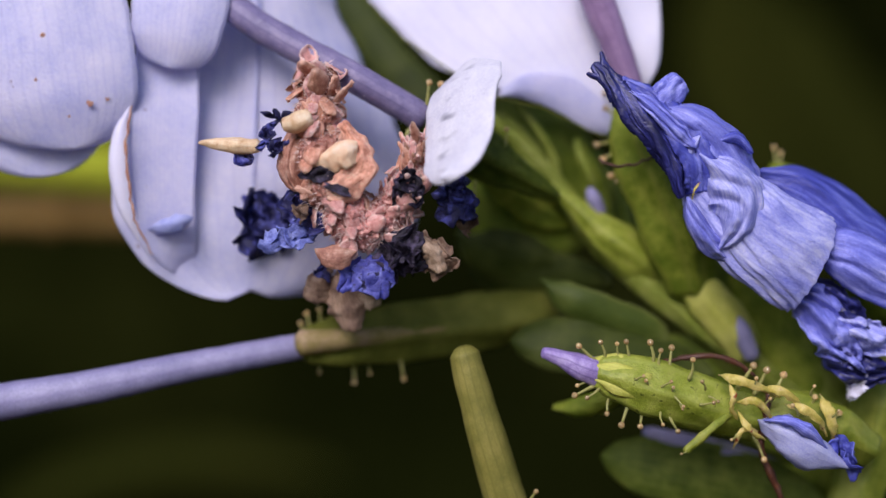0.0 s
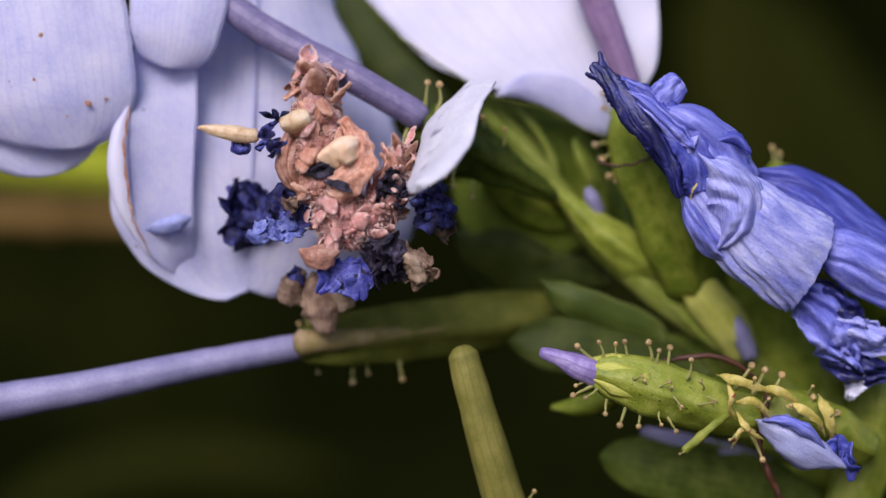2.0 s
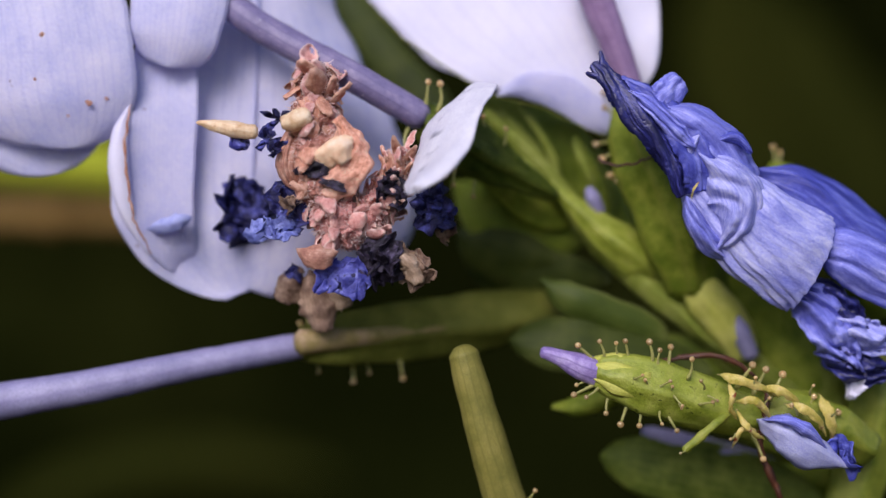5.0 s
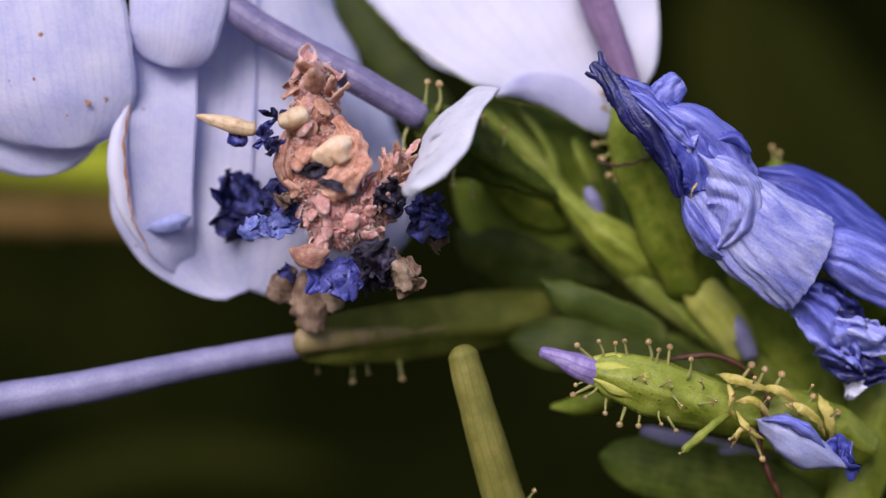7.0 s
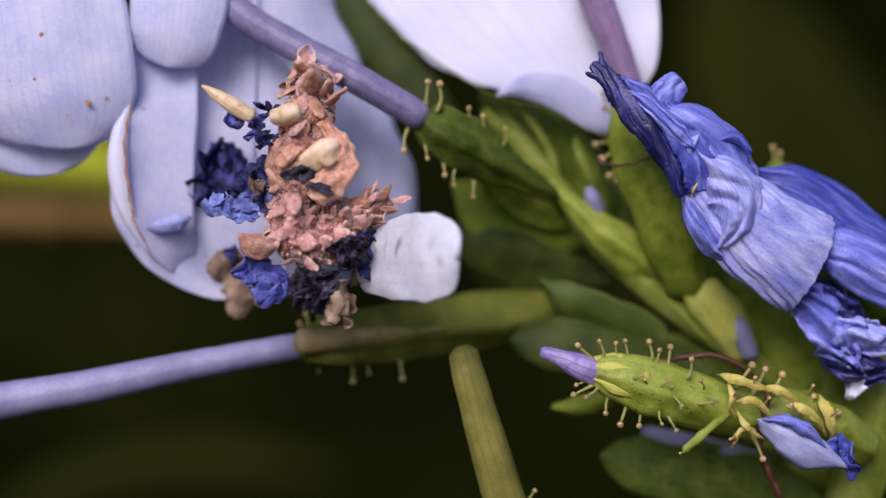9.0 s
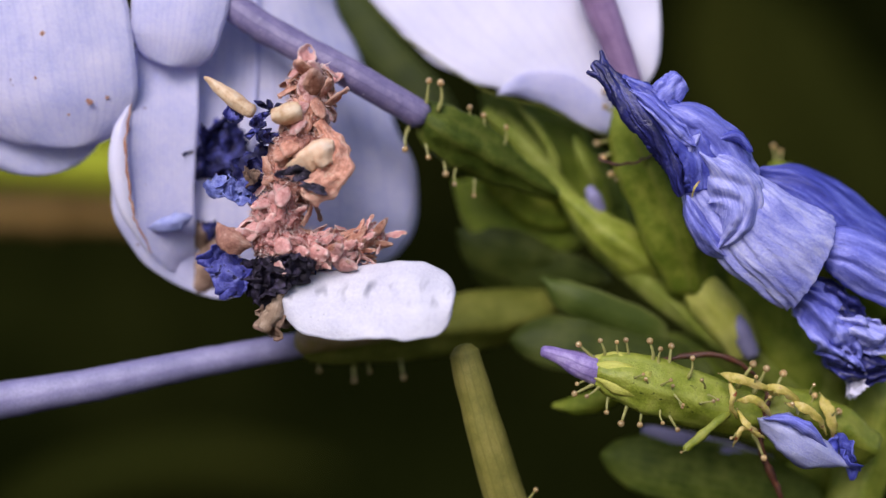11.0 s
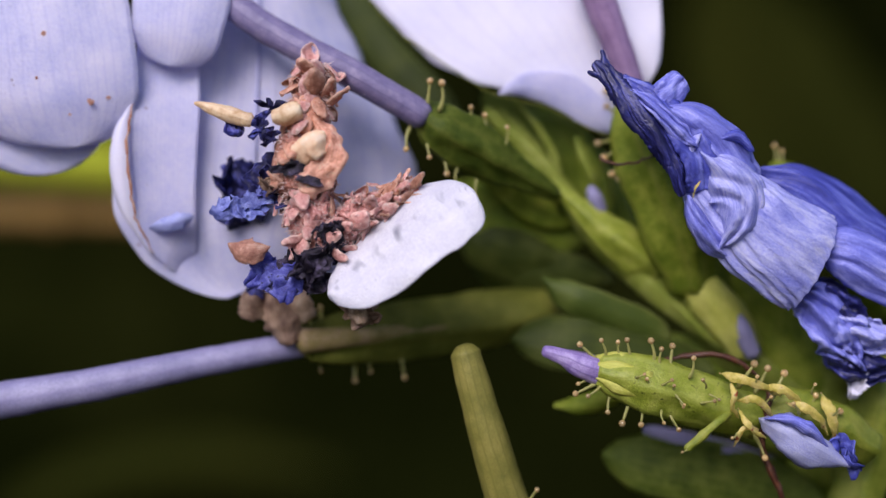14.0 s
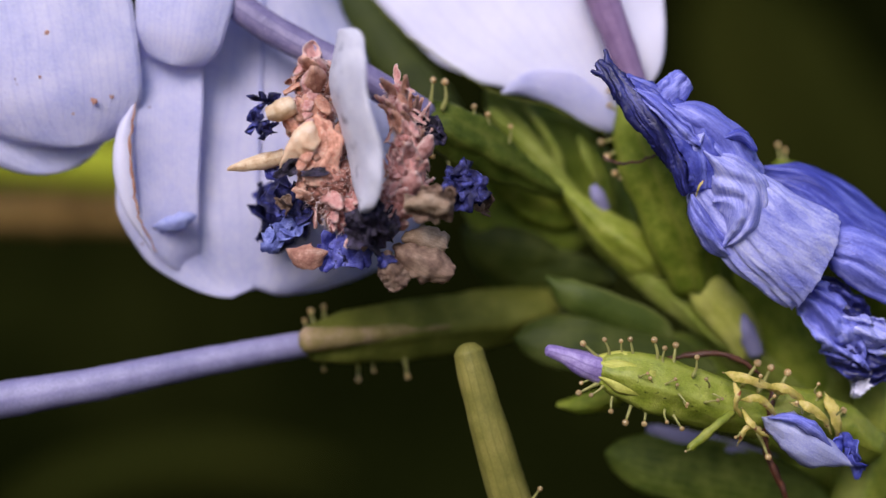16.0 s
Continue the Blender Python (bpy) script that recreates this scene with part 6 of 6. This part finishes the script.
    walk(low_petal, [
        (0, hung((-4.59, 0.30, -1.99), 0)), (0.5, hung((-4.83, 0.30, -2.10), 0)), (1, hung((-5.14, 0.30, -2.05), 0)), (1.5, hung((-4.96, 0.30, -1.84), 0)),
        (2, hung((-5.72, 0.30, -2.10), 0)), (4, hung((-5.86, 0.30, -2.07), 0)), (6.5, hung((-5.95, 0.30, -2.02), 0)), (7, hung((-6.19, 0.30, -2.07), 3)),
        (7.5, hung((-6.72, 0.30, -2.07), 5)), (8, hung((-7.32, 0.30, -2.02), 8)), (8.5, hung((-8.03, 0.90, -2.02), 10)), (9, hung((-9.44, 2.10, -1.50), 25)),
        (9.2, hung((-9.61, 2.10, -1.03), 30)), (11.5, hung((-10.95, 2.10, -0.42), 40)), (12.5, hung((-10.22, 2.10, -0.42), 35)), (13, hung((-9.64, 2.10, -1.60), 20)),
        (13.5, hung((-8.71, 1.60, -2.60), 5)), (14, hung((-7.70, 1.00, -2.78), -5)), (14.5, hung((-6.70, 1.00, -2.98), -10)), (15, hung((-4.68, 1.00, -2.81), -20)),
        (15.3, hung((-3.73, 1.00, -2.41), -30)), (15.5, hung((-3.75, 1.00, -2.41), -30)), (15.7, hung((-2.49, -2.60, -1.27), -40)), (15.8, hung((-2.51, -2.60, -1.28), -40)),
        (15.9, hung((-3.16, 0.20, -1.85), -40)), (15.95, hung((-1.65, -2.60, -0.65), -48.5)), (16, hung((-1.42, -2.60, -0.45), -50)),
    ])
    walk(blue_low, [
        (0, hung((-3.38, -2.00, -1.11), 0)), (0.5, hung((-3.55, -2.00, -1.18), 0)), (1, hung((-3.85, -2.00, -1.09), 0)), (1.5, hung((-3.55, -2.00, -0.84), 0)),
        (2, hung((-4.24, -2.00, -1.18), 0)), (4, hung((-4.38, -2.00, -1.21), 0)), (6.5, hung((-4.46, -2.00, -1.16), 0)), (7, hung((-4.69, -2.00, -1.21), 0)),
        (7.5, hung((-5.28, -2.00, -1.21), 5)), (8, hung((-5.84, -2.00, -1.26), 10)), (8.5, hung((-6.56, -2.00, -1.33), 20)), (9, hung((-7.82, -2.00, -1.31), 40)),
        (9.2, hung((-8.46, -2.00, -1.51), 45)), (11.5, hung((-9.48, -2.00, -0.91), 50)), (12.5, hung((-8.84, -2.00, -1.55), 45)), (13, hung((-8.27, -2.00, -1.50), 35)),
        (13.5, hung((-7.89, -2.00, -1.13), 20)), (14, hung((-7.36, -2.00, -1.26), 15)), (14.5, hung((-6.97, -2.00, -1.57), 10)), (15, hung((-5.44, -2.00, -1.58), 0)),
        (15.3, hung((-4.78, -2.00, -1.41), 0)), (15.5, hung((-4.91, -2.00, -1.41), 0)), (15.7, hung((-4.59, -2.00, -0.67), -10)), (15.8, hung((-4.61, -2.00, -0.67), -10)),
        (15.9, hung((-4.82, -2.00, -1.05), -8)), (15.95, hung((-4.53, -2.00, -0.21), -13.95)), (16, hung((-4.49, -2.00, -0.06), -15)),
    ])
    walk(dark_right, [
        (0, hung((-1.90, -1.90, 0.05), 0)), (0.5, hung((-2.12, -1.90, -0.15), 0)), (1, hung((-2.42, -1.90, -0.10), 0)), (1.5, hung((-2.08, -1.90, 0.25), 0)),
        (2, hung((-2.62, -1.90, -0.30), 0)), (4, hung((-2.78, -1.90, -0.37), 0)), (6.5, hung((-2.82, -1.90, -0.40), 0)), (7, hung((-3.11, -1.90, -0.62), 3)),
        (7.5, hung((-3.56, -1.90, -0.82), 8)), (8, hung((-4.05, -1.90, -1.01), 12)), (8.5, hung((-4.62, -1.90, -1.14), 18)), (9, hung((-5.68, -1.90, -1.58), 30)),
        (9.2, hung((-6.30, -1.90, -1.71), 35)), (11.5, hung((-7.77, -1.90, -1.26), 55)), (12.5, hung((-6.83, -1.90, -1.80), 45)), (13.5, hung((-6.18, -1.90, -1.04), 30)),
        (14.5, hung((-5.64, -1.90, -0.63), 20)), (15, hung((-4.53, -1.90, -0.59), 10)), (15.3, hung((-3.90, -1.90, -0.35), 0)), (15.5, hung((-3.93, -1.90, -0.30), 0)),
        (15.7, hung((-3.55, -3.30, 0.43), -15)), (15.8, hung((-3.56, -3.30, 0.43), -15)), (15.9, hung((-3.81, -2.39, 0.04), -10)), (15.95, hung((-3.51, -3.30, 0.88), -27)),
        (16, hung((-3.47, -3.30, 1.02), -30)),
    ])
    walk(grey_right, [
        (0, hung((-0.42, -1.40, -0.40), 0)), (0.5, hung((-0.72, -1.40, -0.65), 0)), (1, hung((-1.05, -1.40, -0.60), 0)), (1.5, hung((-0.70, -1.40, -0.20), 0)),
        (2, hung((-1.22, -1.40, -0.85), 0)), (4, hung((-1.38, -1.40, -0.92), 0)), (6.5, hung((-1.40, -1.40, -0.97), 0)), (7, hung((-1.79, -1.40, -1.22), 5)),
        (7.5, hung((-2.34, -1.40, -1.62), 10)), (8, hung((-2.89, -1.40, -1.92), 15)), (8.5, hung((-3.46, -1.40, -1.97), 25)), (9, hung((-4.73, -1.40, -2.59), 40)),
        (9.2, hung((-5.61, -1.40, -2.60), 45)), (11.5, hung((-7.59, -1.40, -3.06), 60)), (12.5, hung((-6.69, -1.40, -3.06), 50)), (13.5, hung((-4.98, -1.40, -3.09), 30)),
        (14.5, hung((-2.75, -1.40, -2.08), 0)), (15, hung((-1.83, -1.40, -1.42), -10)), (15.3, hung((-1.30, -1.40, -0.50), -20)), (15.5, hung((-1.32, -1.40, -0.50), -20)),
        (15.7, hung((-1.13, -3.60, 0.91), -40)), (15.8, hung((-1.15, -3.60, 0.90), -40)), (15.9, hung((-1.26, -2.17, 0.19), -30)), (15.95, hung((-0.80, -3.60, 1.55), -47)),
        (16, hung((-0.62, -3.60, 1.78), -50)),
    ])
    walk(navy_right, [
        (0, hung((0.40, -1.00, 2.13), 0)), (0.5, hung((0.18, -1.00, 1.86), 0)), (1, hung((-0.30, -1.00, 1.91), 0)), (1.5, hung((-0.10, -1.00, 2.31), 0)),
        (2, hung((-0.50, -1.00, 1.81), 0)), (4, hung((-0.54, -1.00, 1.73), 0)), (6.5, hung((-0.50, -1.00, 1.66), 0)), (7, hung((-0.75, -1.00, 1.38), 5)),
        (7.5, hung((-1.15, -1.00, 0.93), 10)), (8, hung((-1.56, -1.00, 0.48), 18)), (8.5, hung((-2.36, -1.00, 0.33), 35)), (9, hung((-3.39, -1.00, -0.18), 50)),
        (9.2, hung((-4.09, -1.00, -0.36), 55)), (11.5, hung((-6.31, -1.00, -1.66), 75)), (12.5, hung((-4.93, -1.00, -1.15), 60)), (13.5, hung((-4.19, -1.00, -0.23), 50)),
        (14.5, hung((-3.65, -1.00, 0.16), 40)), (15.3, hung((-1.76, -1.00, 0.33), 10)), (15.5, hung((-1.78, -1.00, 0.33), 10)), (15.7, hung((0.57, -1.60, 0.99), -10)),
        (15.8, hung((0.55, -1.60, 0.99), -10)), (15.9, hung((-0.58, -1.21, 0.69), 0)), (15.95, hung((0.47, -1.60, 2.33), -17)), (16, hung((0.65, -1.60, 2.62), -20)),
    ])
    walk(head_dark, [
        (0, hung((-1.28, -2.20, 2.88), 0)), (0.5, hung((-1.43, -2.20, 2.80), 0)), (1, hung((-1.77, -2.20, 2.85), 0)), (1.5, hung((-1.67, -2.20, 3.05), 0)),
        (2, hung((-1.92, -2.20, 2.85), 0)), (4, hung((-1.98, -2.20, 2.78), 0)), (6.5, hung((-1.89, -2.20, 2.68), 0)), (7, hung((-2.02, -2.20, 2.43), 4)),
        (7.5, hung((-2.19, -2.20, 2.09), 10)), (8, hung((-2.43, -2.20, 1.87), 20)), (8.5, hung((-2.85, -2.20, 1.38), 40)), (9, hung((-3.69, -2.20, -0.22), 55)),
        (9.2, hung((-4.11, -2.20, -0.23), 60)), (11.5, hung((-6.30, -2.20, -1.25), 75)), (12.5, hung((-5.37, -2.20, -0.96), 60)), (13.5, hung((-4.82, -2.20, 0.10), 45)),
        (14.5, hung((-4.44, -2.20, 0.70), 35)), (15.3, hung((-3.32, -2.20, 1.43), 10)), (15.5, hung((-2.60, -1.60, 1.90), 0)),
        (15.7, hung((0.10, -1.80, 3.95), -20)), (15.8, hung((-0.40, -1.80, 4.40), -25)), (15.9, hung((-1.20, -1.60, 2.90), -10)), (15.95, hung((-0.70, -2.00, 5.10), -28)),
        (16, hung((-0.78, -2.20, 5.39), -30)),
    ])
    walk(white_piece, [
        (0, hung((0.51, -2.60, 5.78), 9, -40, -40)), (0.5, hung((0.34, -2.60, 5.64), 12, -41, -44)), (1, hung((0.02, -2.60, 5.54), 17, -42, -50)),
        (1.5, hung((0.15, -2.60, 5.59), 20, -43, -55)), (2, hung((0.02, -2.60, 5.15), 21, -44, -57)), (4, hung((-0.09, -2.60, 5.00), 23, -44, -57)),
        (6.5, hung((0.07, -2.60, 5.05), 24, -44, -58)), (7, hung((-0.02, -2.60, 4.91), 26, -44, -60)), (7.5, hung((-0.10, -2.60, 4.61), 30, -42, -62)),
        (8, hung((-0.49, -2.60, 4.27), 34, -38, -66)), (8.3, hung((-0.41, -2.60, 4.22), 39, -30, -69)), (8.35, hung((-0.60, -2.60, 3.40), 50, -10, -50)), (8.4, hung((-1.10, -2.60, 1.75), 72, 34, -26)),
        (8.5, hung((-1.25, -2.60, 1.29), 78, 38, -20)), (8.8, hung((-1.63, -2.60, 0.27), 86, 48, -15)), (9.2, hung((-2.45, -3.00, -0.80), 88, 54, 0)),
        (10.3, hung((-3.18, -2.80, -1.80), 88, 30, -15)), (11.5, hung((-3.53, -2.60, -2.32), 88, 5, -34)), (12, hung((-3.01, -2.60, -1.73), 71, -12, -22)),
        (12.3, hung((-2.15, -2.60, -1.24), 62, -12, -15)), (12.5, hung((-2.09, -2.60, -1.61), 66, -12, -12)), (12.8, hung((-2.58, -2.60, -2.03), 80, -10, -25)),
        (13, hung((-2.57, -2.60, -1.78), 79, -8, -30)), (13.3, hung((-2.08, -2.60, -1.17), 72, -5, -35)), (13.5, hung((-1.71, -2.60, -0.46), 67, 0, -38)),
        (14, hung((-1.94, -2.60, 0.22), 52, 0, -34)), (14.5, hung((-1.60, -2.60, 1.26), 49, 0, -34)), (14.8, hung((-1.45, -2.60, 0.47), 52, 0, -34)),
        (15, hung((-1.01, -2.60, 1.29), 37, -5, -38)), (15.3, hung((-0.98, -2.60, 3.37), 26, -12, -40)), (15.5, hung((-0.93, -2.60, 3.25), 28, -12, -40)),
        (15.7, hung((-2.47, -3.20, 4.17), 8, -5, -50)), (15.8, hung((-2.68, -3.20, 4.32), 8, -5, -50)), (15.9, hung((-1.74, -2.80, 2.62), 20, -5, -45)),
        (15.95, hung((-3.79, -3.99, 4.89), -5.5, -0.75, -61.15)), (16, hung((-4.15, -4.20, 5.28), -10, 0, -64)),
    ])


motions()
